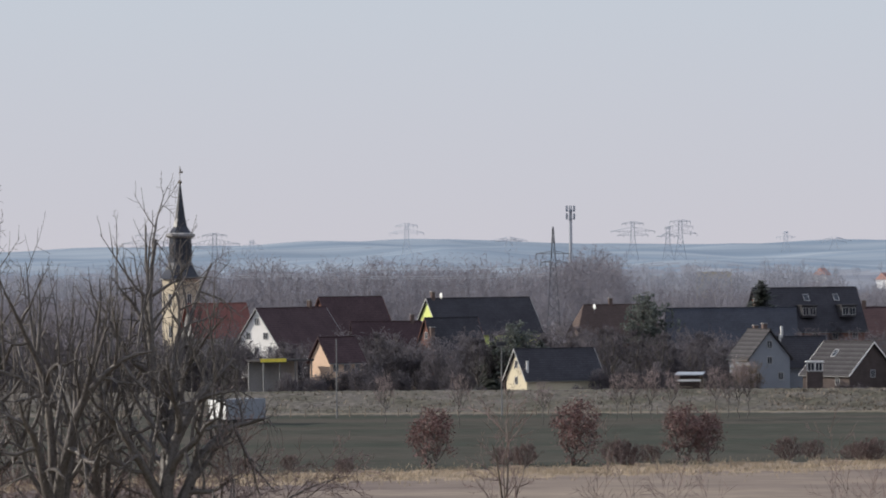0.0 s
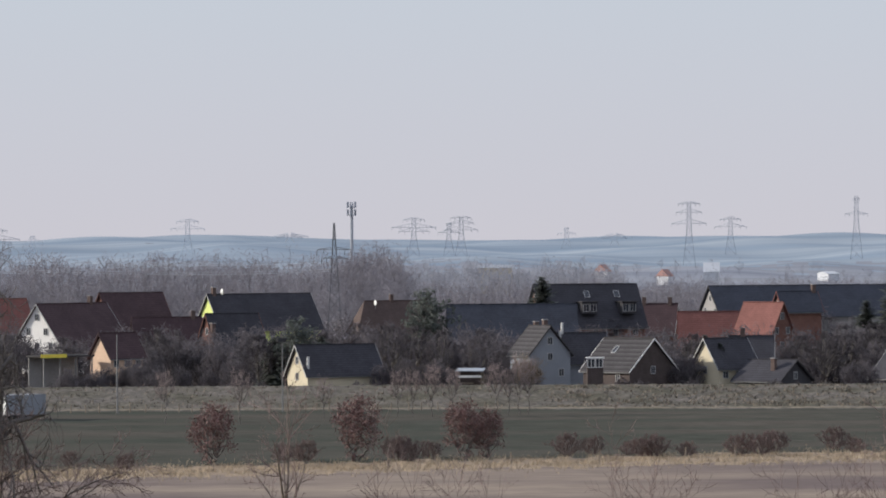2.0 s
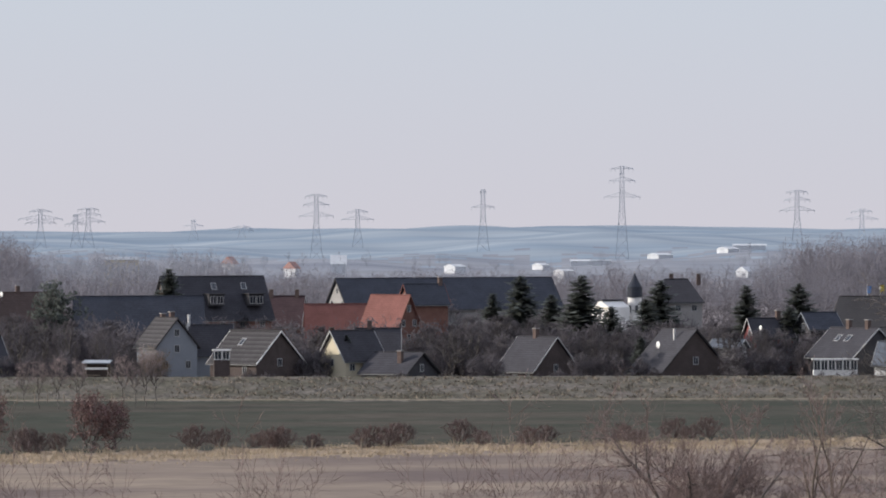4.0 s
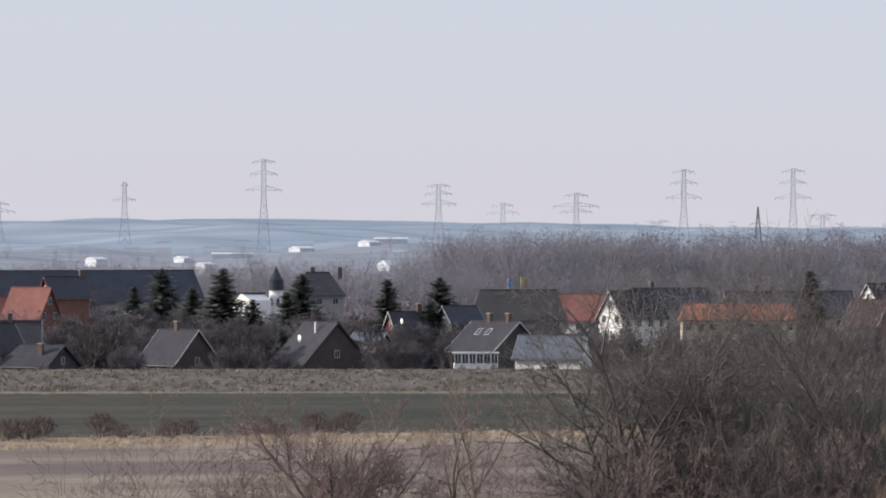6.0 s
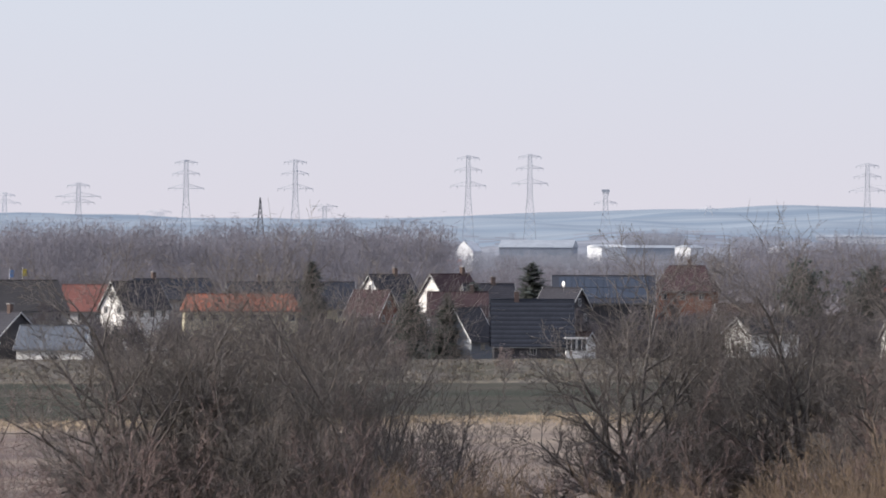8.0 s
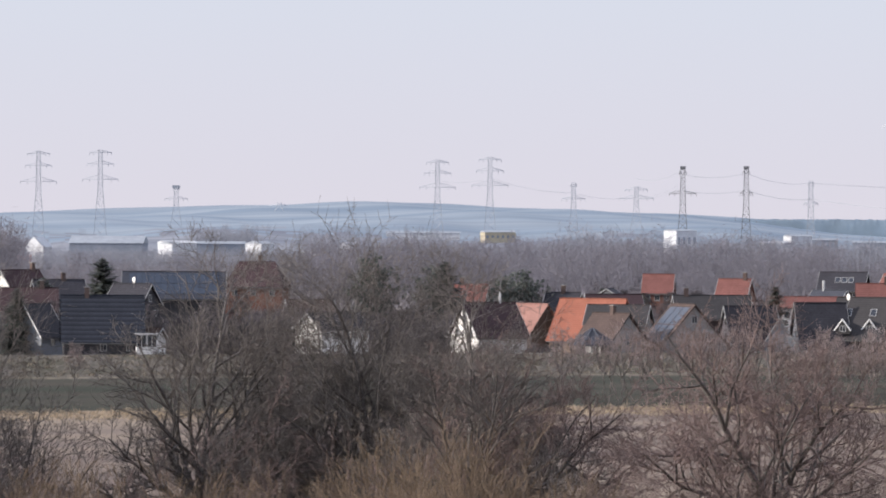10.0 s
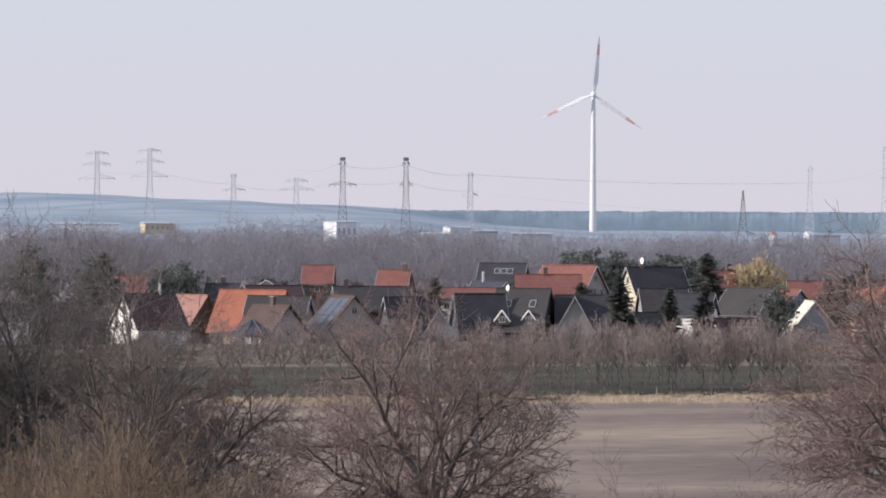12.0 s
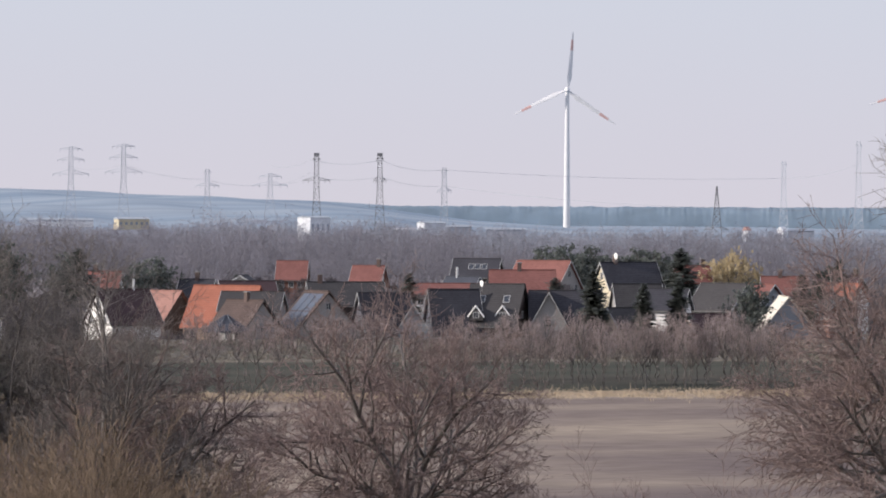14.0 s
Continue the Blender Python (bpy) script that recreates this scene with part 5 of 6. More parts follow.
wire([(20.97, 2800, 44), (21.4, 2700, 46), (22.1, 2700, 46), (22.75, 2800, 42), (26.2, 3300, 41), (26.95, 3100, 48)], 2.2, 0.06)
wire([(20.97, 3200, 36), (21.4, 2700, 38), (22.1, 2700, 38), (22.75, 2800, 34), (25.5, 2300, 24), (27.5, 2300, 26)], 1.8, 0.06)
wire([(18.97, 3000, 44), (19.5, 2950, 45), (20.33, 3100, 38), (20.97, 3200, 36), (21.4, 2700, 40)], 2.0, 0.05)


for z in (21.5, 20.9, 19.3, 18.8):
    wire([(-4.9, 1420, z + 0.5), (-1.6, 1340, z), (1.117, 1300, z)], 0.7, 0.035)


def turbine(b, r, hub, reach, angle, face):
    """A three-bladed wind turbine; angle: of the first blade from upright, degrees clockwise."""
    x, y, g = spot(b, r)
    h = hub - g
    e = empty("wind_turbine", x, y, g - 1, -b, "tall white three-bladed wind turbine with red blade bands", "wind turbine", "wind turbines")
    part("tower", cone(bmesh.new(), 0, 0, 0, 2.5, 1.35, h + 1, 32), M["turbine"], e)
    t = Matrix.Translation((0, 0, h + 1)) @ Matrix.Rotation(radians(face), 4, "Z")
    bm = bmesh.new()
    bmesh.ops.create_uvsphere(bm, u_segments=16, v_segments=10, radius=1, matrix=t @ Matrix.Translation((0, 1.8, 0.6)) @ Matrix.Diagonal((2.0, 5.0, 2.0, 1)))
    part("nacelle", bm, M["turbine"], e)
    bm = bmesh.new()
    bmesh.ops.create_uvsphere(bm, u_segments=16, v_segments=10, radius=1, matrix=t @ Matrix.Translation((0, -3.3, 0)) @ Matrix.Diagonal((1.7, 2.4, 1.7, 1)))
    hubpart = part("hub", bm, M["turbine"], e)
    for k in range(3):
        m = t @ Matrix.Translation((0, -3.5, 0)) @ Matrix.Rotation(radians(angle + 120 * k), 4, "Y")

        def span(z0, z1, n):
            bm, rows = bmesh.new(), []
            for i in range(n + 1):
                z = (z0 + (z1 - z0) * i / n)
                f = z / reach
                c = 0.9 + 2.4 * min(1, f / 0.2) if f < 0.2 else 3.3 * (1 - (f - 0.2) / 0.8) ** 0.7 + 0.55
                th = 0.8 * (1 - f) + 0.1
                tw = radians(18 * (1 - f) + 14)
                rows.append([bm.verts.new(m @ Vector((px * math.cos(tw) - py * math.sin(tw), px * math.sin(tw) + py * math.cos(tw), z))) for px, py in ((-0.3 * c, 0), (0, -th * 0.5), (0.4 * c, -th * 0.3), (0.7 * c, 0), (0.4 * c, th * 0.3), (0, th * 0.5))])
            for a, bb in zip(rows, rows[1:]):
                for i in range(6):
                    bm.faces.new((a[i], a[(i + 1) % 6], bb[(i + 1) % 6], bb[i]))
            bm.faces.new(rows[0]), bm.faces.new(rows[-1])
            return bm
        blade = part("blade", span(0.8, reach * 0.68, 10), M["turbine"], e)
        part("red_band", span(reach * 0.68, reach * 0.86, 3), M["turbine_red"], blade, "pale red band round the blade")
        part("blade_tip", span(reach * 0.86, reach, 4), M["turbine"], blade)
    return e


turbine(23.995, 4000, 106.0, 41.5, 5.0, 2.0)
turbine(27.62, 4000, 108.5, 42.0, 13.0, 6.0)


def antenna_mast(b, r, top):
    x, y, g = spot(b, r)
    h = top - g
    e = empty("antenna_mast", x, y, g, -b, "slender steel mast with a ring of antennas on top", "mast")
    part("shaft", cone(bmesh.new(), 0, 0, -0.5, 0.62, 0.5, h + 0.3, 10), M["pylon"], e)
    for z in (h - 3.4, h - 0.9):
        bm = bmesh.new()
        cone(bm, 0, 0, z, 1.25, 1.25, 0.22, 14)
        part("platform", bm, M["pylon"], e)
    for z in (h - 3.0, h - 0.6):
        for k in range(6):
            a = k * math.pi / 3 + 0.3
            part("antenna_panel", box(bmesh.new(), 1.35 * math.cos(a), 1.35 * math.sin(a), z - 0.4, 0.34, 0.34, 1.9), M["pylon"], e)
    return e


antenna_mast(1.295, 1750, 37.2)


def church():
    """The church: square ochre tower, flared skirt roof, eight-sided lantern, needle spire with ball and vane."""
    x, y, g = spot(-2.66, 1150)
    e = empty("church", x, y, g, 38 + 2.7, "village church with an ochre tower and dark needle spire", "church")
    part("tower", box(bmesh.new(), 0, 0, -0.5, 5.4, 5.4, 18.4), M["yellow"], e)
    part("cornice", box(bmesh.new(), 0, 0, 17.5, 5.9, 5.9, 0.4), M["white"], e)

    def lathe(rows, n):
        bm = bmesh.new()
        rings = [[bm.verts.new((r * math.cos(2 * math.pi * (i + 0.5) / n), r * math.sin(2 * math.pi * (i + 0.5) / n), z)) for i in range(n)] for r, z in rows]
        for a, b in zip(rings, rings[1:]):
            for i in range(n):
                bm.faces.new((a[i], a[(i + 1) % n], b[(i + 1) % n], b[i]))
        bm.faces.new(rings[0]), bm.faces.new(rings[-1])
        return bm
    part("skirt_roof", lathe([(4.5, 17.8), (4.1, 18.3), (3.2, 19.6), (2.5, 21.0)], 8), M["church_dark"], e)
    lan = part("lantern", lathe([(2.35, 20.8), (2.35, 26.2)], 8), M["church_dark"], e)
    for k in range(8):
        a = k * math.pi / 4
        m = Matrix.Rotation(a, 4, "Z")
        part("louvre", box(bmesh.new(), 2.2, 0, 22.0, 0.12, 0.95, 2.9, m), M["dark"], lan)
    part("lantern_cornice", lathe([(2.5, 26.0), (3.1, 26.4), (3.1, 26.8), (2.4, 27.1)], 8), M["grey"], e)
    part("spire", lathe([(2.4, 27.0), (1.5, 28.3), (1.1, 30.0), (0.55, 34.0), (0.14, 37.2)], 8), M["church_dark"], e)
    bm = bmesh.new()
    bmesh.ops.create_uvsphere(bm, u_segments=12, v_segments=8, radius=0.42, matrix=Matrix.Translation((0, 0, 37.4)))
    part("ball", bm, M["copper"], e)
    part("vane_rod", bar(bmesh.new(), (0, 0, 37.6), (0, 0, 40.6), 0.07, 6), M["copper"], e)
    bm = bmesh.new()
    box(bm, 0.3, 0, 39.2, 0.9, 0.07, 0.45)
    box(bm, 0.1, 0, 39.6, 0.35, 0.07, 0.5)
    part("weather_vane", bm, M["copper"], e)
    nave = part("nave", box(bmesh.new(), 6.5, 0, -0.5, 12, 8, 7.0), M["yellow"], e)
    bm = bmesh.new()
    v0 = [bm.verts.new(p) for p in ((2.6, -4.5, 6.2), (2.6, 4.5, 6.2), (2.6, 0, 11.5))]
    v1 = [bm.verts.new((12.8, p.co.y, p.co.z)) for p in v0]
    bm.faces.new(v0), bm.faces.new(v1)
    for k in range(3):
        bm.faces.new((v0[k], v0[(k + 1) % 3], v1[(k + 1) % 3], v1[k]))
    part("nave_roof", bm, M["t_maroon"], e)
    for k, z in ((0, 13.5), (1, 13.5), (0, 7.0), (1, 7.0)):
        window(e, Matrix.Rotation(k * -math.pi / 2, 4, "Z") @ Matrix.Translation((0, -2.71, z)), 1.1, 2.4)
    return e


church()


# ---- smaller things in and round the village ----
def box_trailer():
    x, y, g = spot(-2.10, 815)
    e = empty("box_trailer", x, y, g, 45 + 2.2, "white box trailer parked on the meadow", "trailer")
    # white trailer: the body's blue-grey paints in the shade on its long side
    part("box_body", box(bmesh.new(), 0, 0, 0.75, 8.0, 3.6, 2.9), M["bluegrey"], e)
    part("end_door", box(bmesh.new(), -4.03, 0, 0.8, 0.06, 3.5, 2.75), M["dish"], e)
    part("chassis", box(bmesh.new(), 0.2, 0, 0.5, 7.4, 1.6, 0.25), M["dark"], e)
    for wx in (-0.6, 0.6):
        for wy in (-1.0, 1.0):
            part("wheel", cone(bmesh.new(), 0, 0, -0.12, 0.42, 0.42, 0.24, 14, Matrix.Translation((wx, wy, 0.42)) @ Matrix.Rotation(math.pi / 2, 4, "X")), M["dark"], e)
    return e


box_trailer()


def shelter():
    x, y, g = spot(2.49, float(dike_way(2.49)) + 4)
    e = empty("wooden_shelter", x, y, 2.35, -12, "open wooden shelter with a pale lean-to roof", "shelter")
    for px in (-1.9, 1.9):
        for py in (-1.0, 1.0):
            part("post", box(bmesh.new(), px, py, -0.6, 0.16, 0.16, 3.0 + 0.15 * py), M["post"], e)
    m = Matrix.Translation((0, 0, 2.45)) @ Matrix.Rotation(radians(8), 4, "X")
    part("roof_sheet", box(bmesh.new(), 0, 0, 0, 4.5, 2.9, 0.14, m), M["far_roof"], e)
    part("back_wall", box(bmesh.new(), 0, 1.05, -0.4, 3.9, 0.08, 2.6), M["brown"], e)
    part("rail", box(bmesh.new(), 0, -1.05, 1.3, 3.9, 0.08, 0.35), M["white"], e)
    part("bench", box(bmesh.new(), -0.6, -0.4, 0.35, 2.2, 0.5, 0.12), M["post"], e)
    return e


shelter()


def light_pole(b, r, top, head):
    x, y, g = spot(b, r)
    h = top - g
    e = empty("light_pole", x, y, g, -b, "tall thin steel pole with a lamp head at the meadow", "lamp post", "light poles")
    part("pole", cone(bmesh.new(), 0, 0, -0.4, 0.12, 0.07, h + 0.3, 8), M["pole"], e)
    if head:
        part("lamp_head", box(bmesh.new(), 0, 0, h - 0.5, 1.3, 0.5, 0.55), M["dark"], e)
        part("bracket", box(bmesh.new(), 0, 0, h - 0.7, 0.9, 0.1, 0.14), M["pole"], e)
    else:
        part("cap", cone(bmesh.new(), 0, 0, h - 0.1, 0.1, 0.02, 0.3, 8), M["pole"], e)
    return e


light_pole(-1.09, 842, 11.6, False)
light_pole(0.584, 845, 11.0, True)


def canopy():
    x, y, g = spot(-1.66, 952)
    e = empty("flat_canopy", x, y, g, 36, "low flat-roofed canopy with a yellow front edge", "canopy")
    part("roof_slab", box(bmesh.new(), 0, 0, 6.35, 10.5, 5.0, 0.3), M["t_grey"], e)
    part("fascia", box(bmesh.new(), -3.1, -2.55, 6.25, 5.2, 0.08, 0.6), M["sun_yellow"], e, "bright yellow fascia board")
    for px in (-4.9, -1.6, 1.6, 4.9):
        part("post", box(bmesh.new(), px, -2.2, -0.3, 0.18, 0.18, 6.65), M["pole"], e)
    part("back_wall", box(bmesh.new(), 0, 2.2, -0.3, 10.0, 0.15, 6.65), M["grey"], e)
    return e


canopy()


def turret():
    """Round stair turret and pedimented porch front of the villa."""
    x, y, g = spot(7.94, 1068)
    e = empty("villa_turret", x, y, g, -7.9, "round white turret with a pointed slate cap", "tower")
    part("drum", cone(bmesh.new(), 0, 0, -0.4, 1.3, 1.3, 12.7, 16), M["white"], e)
    helm = cone(bmesh.new(), 0, 0, 12.2, 1.5, 1.42, 1.9, 16)
    cone(helm, 0, 0, 14.1, 1.55, 0.75, 1.2, 16)
    cone(helm, 0, 0, 15.3, 0.75, 0.05, 1.5, 16)
    part("helm_roof", helm, M["church_dark"], e, "dark pointed helm roof")
    part("finial", bar(bmesh.new(), (0, 0, 15.8), (0, 0, 17.1), 0.05, 5), M["copper"], e)
    for a in (-40, 15):
        window(e, Matrix.Rotation(radians(a), 4, "Z") @ Matrix.Translation((0, -1.36, 10.0)), 0.7, 1.5, False)
    x, y, g = spot(7.72, 1066)
    p = empty("villa", x, y, g, 30, "sunlit white pedimented front of the villa", "building")
    bm = bmesh.new()
    ring = [(-2.6, -0.4), (2.6, -0.4), (2.6, 10.4), (0, 11.7), (-2.6, 10.4)]
    v0, v1 = [bm.verts.new((-3.0, a, b)) for a, b in ring], [bm.verts.new((2.0, a, b)) for a, b in ring]
    bm.faces.new(v0), bm.faces.new(v1)
    for k in range(5):
        bm.faces.new((v0[k], v0[(k + 1) % 5], v1[(k + 1) % 5], v1[k]))
    part("wall", bm, M["white"], p)
    part("cornice", box(bmesh.new(), -3.1, 0, 10.1, 0.3, 5.5, 0.25), M["cream"], p)
    for wy in (-1.5, 0, 1.5):
        window(p, Matrix.Translation((-3.02, wy, 8.6)) @ Matrix.Rotation(-math.pi / 2, 4, "Z"), 0.9, 1.7)
    part("roof_slope", box(bmesh.new(), -0.5, 0, 11.6, 5.2, 1.2, 0.25), M["t_black"], p)


turret()


def flag(b, r, z, cloth, name):
    x, y, g = spot(b, r)
    e = empty("flagpole", x, y, g, -b, f"slim white flagpole with a {name} flag", "flagpole", "flagpoles")
    part("pole", cone(bmesh.new(), 0, 0, -0.3, 0.07, 0.04, z - g + 0.5, 8), M["trim"], e)
    bm = bmesh.new()
    cols = [[bm.verts.new((0.05 + 0.16 * i, 0.07 * math.sin(i * 1.4 + k * 0.5), z - g - 1.5 + 0.35 * k)) for k in range(5)] for i in range(6)]
    for a, c in zip(cols, cols[1:]):
        for k in range(4):
            bm.faces.new((a[k], a[k + 1], c[k + 1], c[k]))
    bmesh.ops.solidify(bm, geom=bm.faces[:], thickness=0.02)
    part("cloth", bm, M[cloth], e)


flag(10.29, 1075, 15.0, "flag_blue", "pale blue")
flag(10.42, 1075, 15.2, "flag_yellow", "yellow")


def gazebo():
    r = float(dike_way(20.55)) + 12
    x, y, g = spot(20.55, r)
    e = empty("garden_pavilion", x, y, g, -20, "dark tent-roofed garden pavilion on posts", "pavilion")
    bm = bmesh.new()
    n = 8
    rings = [[bm.verts.new((q * math.cos(2 * math.pi * (i + 0.5) / n), q * math.sin(2 * math.pi * (i + 0.5) / n), z)) for i in range(n)] for q, z in ((4.3, 3.4), (4.25, 3.7), (2.0, 5.0), (0.2, 6.3))]
    for a, b in zip(rings, rings[1:]):
        for i in range(n):
            bm.faces.new((a[i], a[(i + 1) % n], b[(i + 1) % n], b[i]))
    bm.faces.new(rings[0]), bm.faces.new(rings[-1])
    part("roof", bm, M["t_slate"], e)
    for i in range(n):
        a = 2 * math.pi * (i + 0.5) / n
        part("rib", bar(bmesh.new(), (4.28 * math.cos(a), 4.28 * math.sin(a), 3.72), (0.25 * math.cos(a), 0.25 * math.sin(a), 6.36), 0.07), M["metal_sheet"], e)
        part("post", box(bmesh.new(), 3.9 * math.cos(a), 3.9 * math.sin(a), -0.3, 0.2, 0.2, 3.9), M["brown"], e)
    return e


gazebo()


def winter_garden(b, r, z, w, h, count, base="white"):
    """A glazed porch with white frames."""
    x, y, g = spot(b, r)
    e = empty("winter_garden", x, y, g, -b + 4, "white-framed glazed porch against a house", "conservatory", "glazed porches")
    part("base_wall", box(bmesh.new(), 0, 0, -0.3, w, 1.8, z - g + 0.3), M[base], e)
    for k in range(count):
        window(e, Matrix.Translation(((k + 0.5) / count * w - w / 2, -0.92, z - g + h / 2 - 0.1)), w / count * 0.94, h).data.materials[0] = M["trim"]
    part("glazing_core", box(bmesh.new(), 0, 0.05, z - g, w * 0.98, 1.6, h - 0.1), M["glass"], e)
    part("roof", box(bmesh.new(), 0, 0, z - g + h - 0.1, w + 0.4, 2.2, 0.18), M["trim"], e)


winter_garden(9.965, 927, 2.6, 7.2, 1.75, 6)
winter_garden(3.752, 928, 4.6, 2.6, 1.5, 2, "brown")
winter_garden(16.03, 933, 3.2, 3.4, 2.1, 2)


def dormer(b, r, z, turn, w=3.0):
    x, y, g = spot(b, r)
    e = empty("dormer", x, y, z, turn - b, "flat-roofed roof dormer with a two-light window", "dormer", "dormers")
    part("dormer_box", box(bmesh.new(), 0, 1.5, -0.4, w, 3.4, 2.2), M["dark"], e)
    part("roof", box(bmesh.new(), 0, 1.3, 1.8, w + 0.5, 4.2, 0.2), M["t_grey"], e)
    window(e, Matrix.Translation((-w * 0.24, -0.22, 0.75)), w * 0.42, 1.5)
    window(e, Matrix.Translation((w * 0.24, -0.22, 0.75)), w * 0.42, 1.5)


def gablet(b, r, z, turn, w=2.4):
    """A small gabled roof dormer with white verges."""
    x, y, g = spot(b, r)
    e = empty("dormer", x, y, z, turn - b, "small gabled roof dormer with white painted verges", "dormer", "dormers")
    bm = bmesh.new()
    ring = [(-w / 2, -0.6), (w / 2, -0.6), (w / 2, 0.2), (0, w * 0.75), (-w / 2, 0.2)]
    v0, v1 = [bm.verts.new((a, 0, c)) for a, c in ring], [bm.verts.new((a, 3.5, c)) for a, c in ring]
    bm.faces.new(v0), bm.faces.new(v1)
    for k in range(5):
        bm.faces.new((v0[k], v0[(k + 1) % 5], v1[(k + 1) % 5], v1[k]))
    part("dormer_box", bm, M["t_grey"], e)
    for s in (-1, 1):
        part("bargeboard", bar(bmesh.new(), (s * (w / 2 + 0.25), -0.1, -0.05), (0, -0.1, w * 0.75 + 0.1), 0.13), M["trim"], e, "white painted bargeboard")
    window(e, Matrix.Translation((0, -0.02, 0.3)), w * 0.45, 1.0)


gablet(23.08, 958.2, 5.9, -14)
gablet(23.35, 958.9, 5.9, -14)
dormer(3.70, 1094.5, 11.6, 20)
dormer(4.10, 1097.0, 11.6, 20)


def car(b, r, turn, paint, words):
    x, y, g = spot(b, r)
    e = empty("parked_car", x, y, g, turn - b, words, "car", "parked cars")
    bm = bmesh.new()
    ring = [(-2.1, 0.35), (2.1, 0.35), (2.15, 0.75), (1.2, 0.92), (0.55, 1.42), (-1.1, 1.45), (-1.95, 0.95), (-2.15, 0.8)]
    v0, v1 = [bm.verts.new((a, -0.85, c)) for a, c in ring], [bm.verts.new((a, 0.85, c)) for a, c in ring]
    bm.faces.new(v0), bm.faces.new(v1)
    for k in range(8):
        bm.faces.new((v0[k], v0[(k + 1) % 8], v1[(k + 1) % 8], v1[k]))
    bmesh.ops.bevel(bm, geom=bm.edges[:], offset=0.06, segments=2, affect="EDGES")
    part("body", bm, M[paint], e)
    for s in (-1, 1):
        part("side_window", box(bmesh.new(), -0.25, s * 0.85, 0.98, 1.5, 0.03, 0.36), M["glass"], e)
        for wx in (-1.3, 1.3):
            part("wheel", cone(bmesh.new(), 0, 0, -0.1, 0.32, 0.32, 0.2, 14, Matrix.Translation((wx, s * 0.8, 0.32)) @ Matrix.Rotation(math.pi / 2, 4, "X")), M["dark"], e)


for b, turn, paint, words in ((25.41, 20, "white", "white parked car behind the flood bank"), (24.52, 200, "white", "small white parked car behind the flood bank"), (20.5, 10, "white", "pale parked car beside a house")):
    car(b, float(dike_way(b)) + 9.5, turn, paint, words)


post = bmesh.new()
cone(post, 0, 0, -0.3, 0.085, 0.075, 1.55, 8)
cone(post, 0, 0, 1.25, 0.075, 0.02, 0.07, 8)
first_post = tagged(part("fence_post", post, M["post"], None), "weathered wooden fence post in the grass", "fence post", "fence posts")
q = random.Random(14)
post_spots = [(-4.2 + 0.155 * k + q.uniform(-0.02, 0.02), 846 + q.uniform(-1, 1)) for k in range(46)] + [(-3 + 0.75 * k + q.uniform(-0.2, 0.2), None) for k in range(38)]
for k, (b, r) in enumerate(post_spots):
    m = pose(*spot(b, r or float(tan_way(b)) - q.uniform(4, 12)), q.uniform(-3, 3), q.uniform(-3, 3), 0)
    if k == 0:
        first_post.matrix_world = m
    else:
        copy_thing(first_post, m)


# ---- halls and houses far out in the plain ----
def far_hall(b, r, top, w, depth, wall, roof, turn=0.0, rise=1.5, doors=0):
    x, y, g = spot(b, r)
    h = max(3.0, top - g)
    e = empty("far_hall" if w > 14 else "far_house", x, y, g - 0.5, turn - b, f"{'long low hall' if w > 14 else 'small house'} with {'white' if wall == 'far_white' else 'pale yellow' if wall == 'far_yellow' else 'dull grey'} walls out in the plain", "building", "far buildings")
    part("wall", box(bmesh.new(), 0, 0, 0, w, depth, h + 0.5 - rise), M[wall], e)
    bm = bmesh.new()
    o = 0.4
    ring = [(-depth / 2 - o, h + 0.4 - rise), (depth / 2 + o, h + 0.4 - rise), (0, h + 0.5)]
    v0, v1 = [bm.verts.new((-w / 2 - o, a, c)) for a, c in ring], [bm.verts.new((w / 2 + o, a, c)) for a, c in ring]
    bm.faces.new(v0), bm.faces.new(v1)
    for k in range(3):
        bm.faces.new((v0[k], v0[(k + 1) % 3], v1[(k + 1) % 3], v1[k]))
    part("roof", bm, M[roof], e)
    for k in range(doors):
        part("window", box(bmesh.new(), (k + 0.5) / doors * w - w / 2, -depth / 2 - 0.02, (h - rise) * 0.55, w / doors * 0.45, 0.06, (h - rise) * 0.25), M["far_wall"], e)
far_hall(2.744, 2300, 16.2, 14.3, 12, "far_yellow", "far_roof", 0, 1.2, 6)
far_hall(4.939, 2500, 15.9, 6.5, 8, "far_white", "far_white", 0, 4.0, 0)
far_hall(4.466, 2500, 13.0, 2.8, 8, "far_white", "far_red", 40, 3, 0)
far_hall(3.839, 2400, 15.7, 2.4, 8, "far_white", "far_red", 40, 3, 0)
far_hall(6.119, 2600, 11.1, 5.7, 10, "far_white", "far_white", 30, 1, 0)
far_hall(6.990, 2700, 11.0, 3.8, 10, "far_white", "far_white", 30, 1, 0)
far_hall(7.222, 2300, 10.5, 4.8, 10, "far_white", "far_white", 25, 0.6, 3)
far_hall(7.411, 2900, 9.5, 11.9, 14, "far_white", "far_white", 0, 0.8, 0)
far_hall(7.600, 2850, 8.9, 10.0, 14, "far_white", "far_roof", 0, 0.8, 0)
far_hall(8.199, 3000, 10.0, 8.4, 14, "far_white", "far_white", 25, 1, 0)
far_hall(8.887, 3000, 12.6, 6.6, 14, "far_white", "far_white", 25, 1, 0)
far_hall(9.104, 3050, 12.1, 17.7, 14, "far_white", "far_white", 0, 0.8, 0)
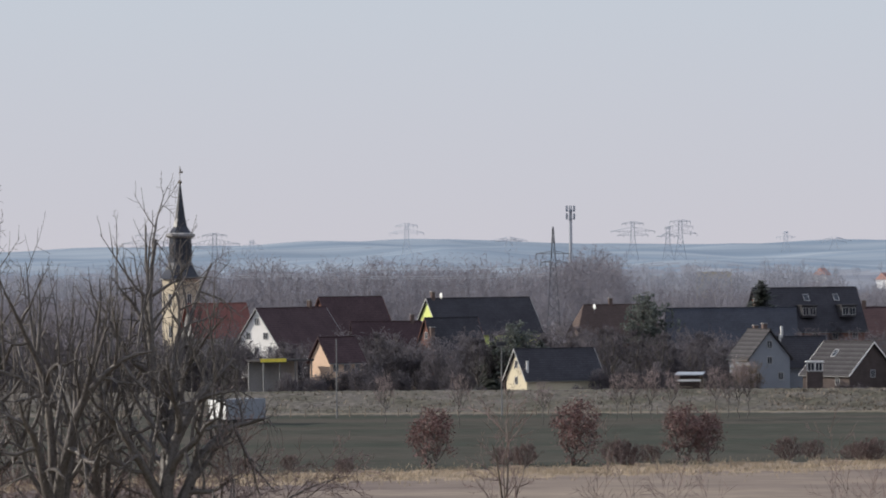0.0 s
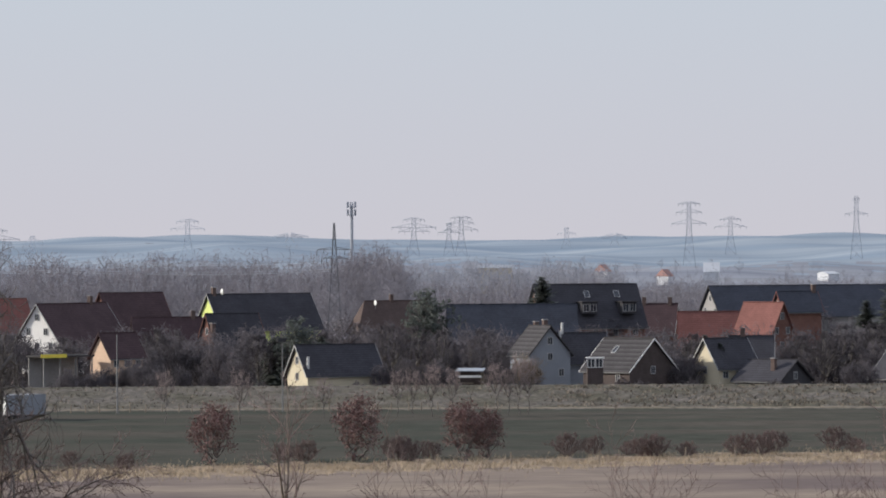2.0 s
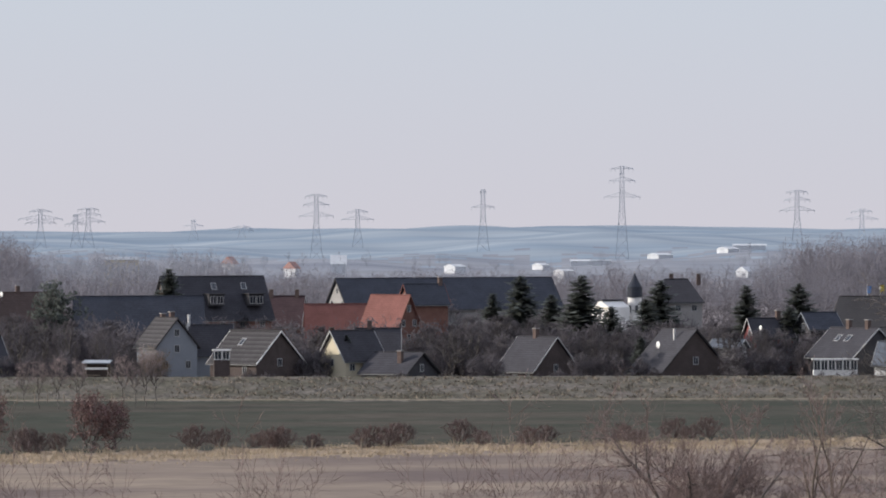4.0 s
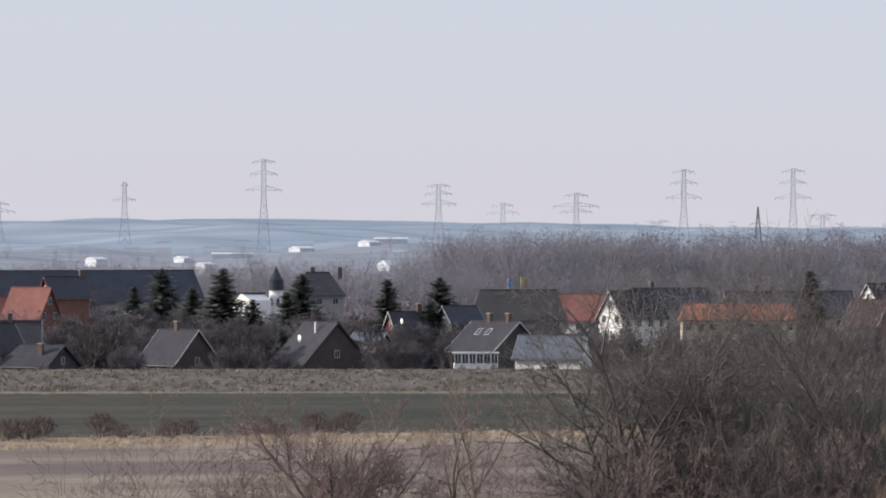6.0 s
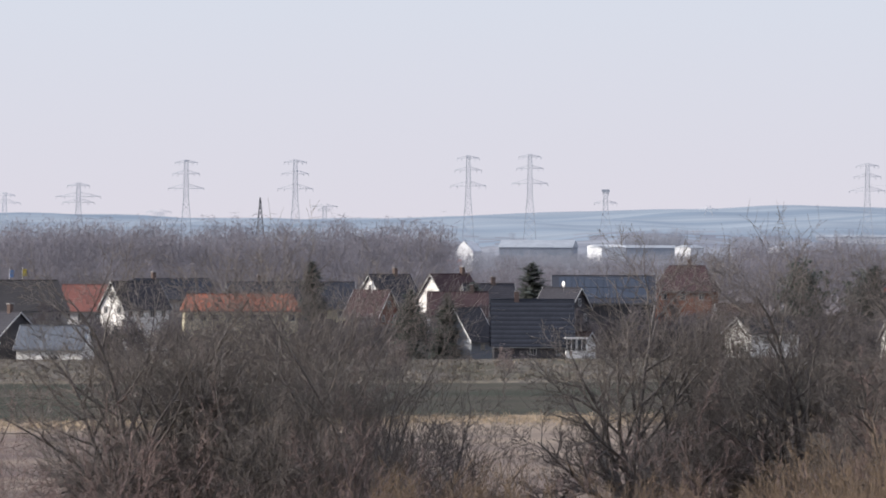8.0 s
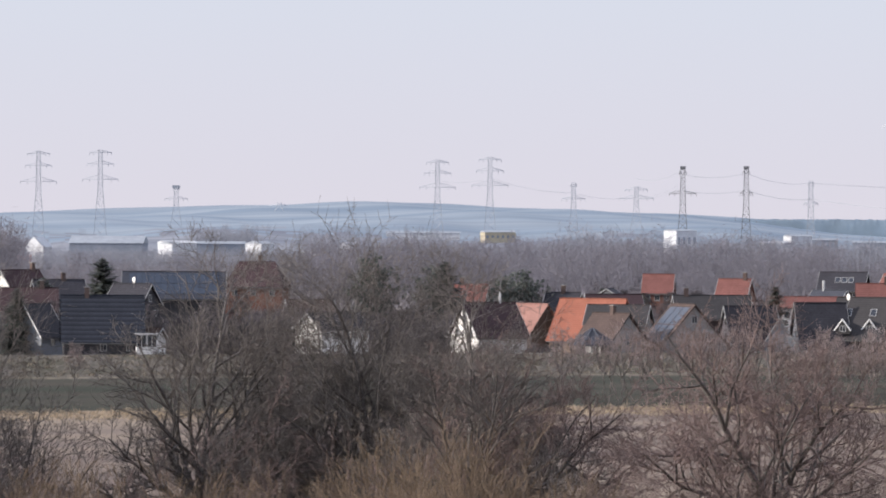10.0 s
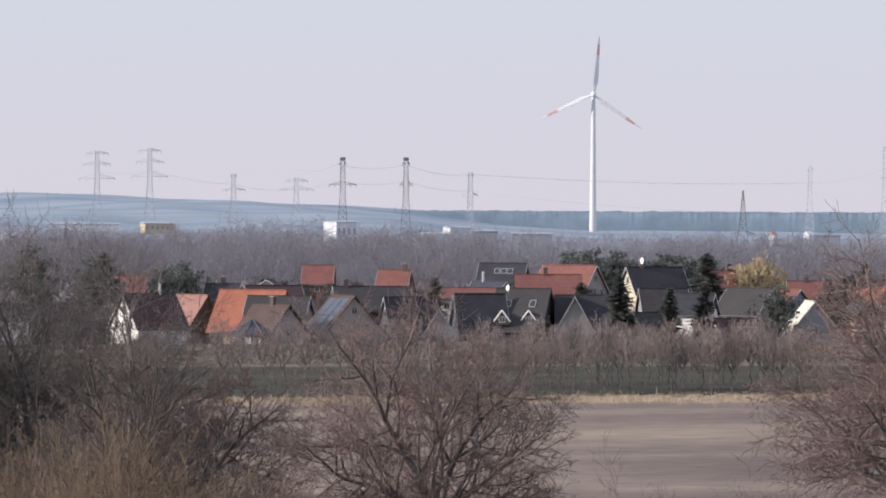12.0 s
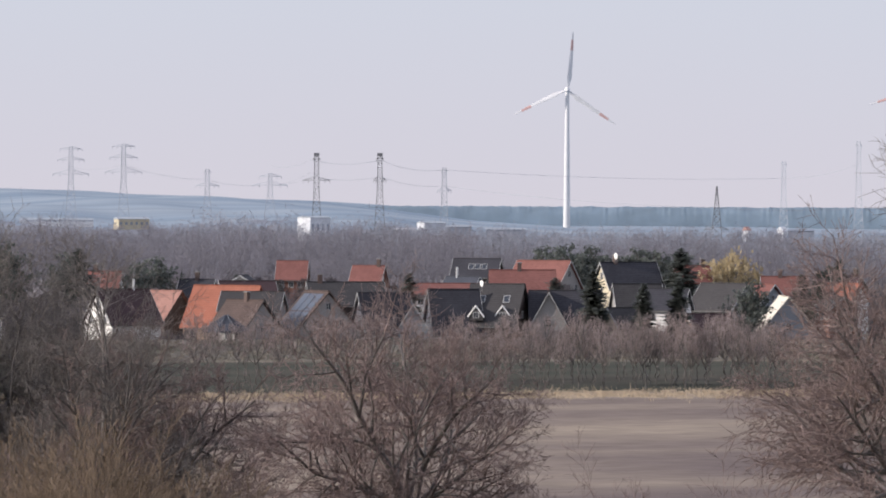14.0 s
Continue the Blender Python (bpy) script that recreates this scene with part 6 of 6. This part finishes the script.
far_hall(9.053, 2500, 10.2, 3.0, 8, "far_white", "far_white", 40, 2, 0)
far_hall(15.645, 2350, 16.1, 30.3, 24, "far_wall", "far_roof", -6, 3.0, 0)
far_hall(14.937, 2250, 15.9, 5.4, 9, "far_white", "far_white", 50, 4, 0)
far_hall(16.335, 2500, 13.5, 14.0, 14, "far_white", "far_white", 15, 1, 0)
far_hall(16.272, 2450, 13.4, 4.4, 10, "far_white", "far_roof", 30, 1, 0)
far_hall(16.765, 2550, 13.0, 23.0, 14, "far_wall", "far_roof", 0, 1, 0)
far_hall(17.174, 2450, 13.7, 7.0, 12, "far_white", "far_roof", 35, 1.2, 0)
far_hall(18.088, 2400, 13.7, 6.7, 9, "far_white", "far_white", 45, 3, 0)
far_hall(17.687, 2450, 12.1, 2.9, 8, "far_white", "far_roof", 45, 2, 0)
far_hall(18.827, 3100, 16.4, 40.3, 14, "far_white", "far_roof", 0, 0.8, 0)
far_hall(19.587, 2900, 17.7, 16.0, 14, "far_yellow", "far_roof", 10, 1, 6)
far_hall(14.765, 2000, 10.5, 6.4, 10, "far_wall", "far_red", 0, 3, 0)
far_hall(21.434, 2600, 19.3, 10.4, 14, "far_white", "far_roof", 25, 0.6, 4)
far_hall(22.397, 2700, 13.6, 13.0, 14, "far_white", "far_white", 8, 0.8, 0)
far_hall(22.620, 2750, 16.7, 10.5, 14, "far_white", "far_roof", 15, 0.8, 0)
far_hall(22.904, 2800, 14.7, 12.6, 14, "far_wall", "far_roof", 0, 0.8, 0)
far_hall(23.377, 2900, 13.0, 20.3, 14, "far_wall", "far_roof", 0, 0.8, 0)
far_hall(21.062, 2200, 13.9, 3.1, 8, "far_white", "far_roof", 40, 2, 0)
far_hall(26.368, 2500, 14.5, 11.5, 6, "far_wall", "far_wall", 0, 0.5, 0)
far_hall(26.178, 3000, 13.9, 2.4, 6, "far_white", "far_white", 30, 2, 0)
far_hall(25.817, 3100, 13.4, 1.9, 6, "far_white", "far_red", 30, 2, 0)
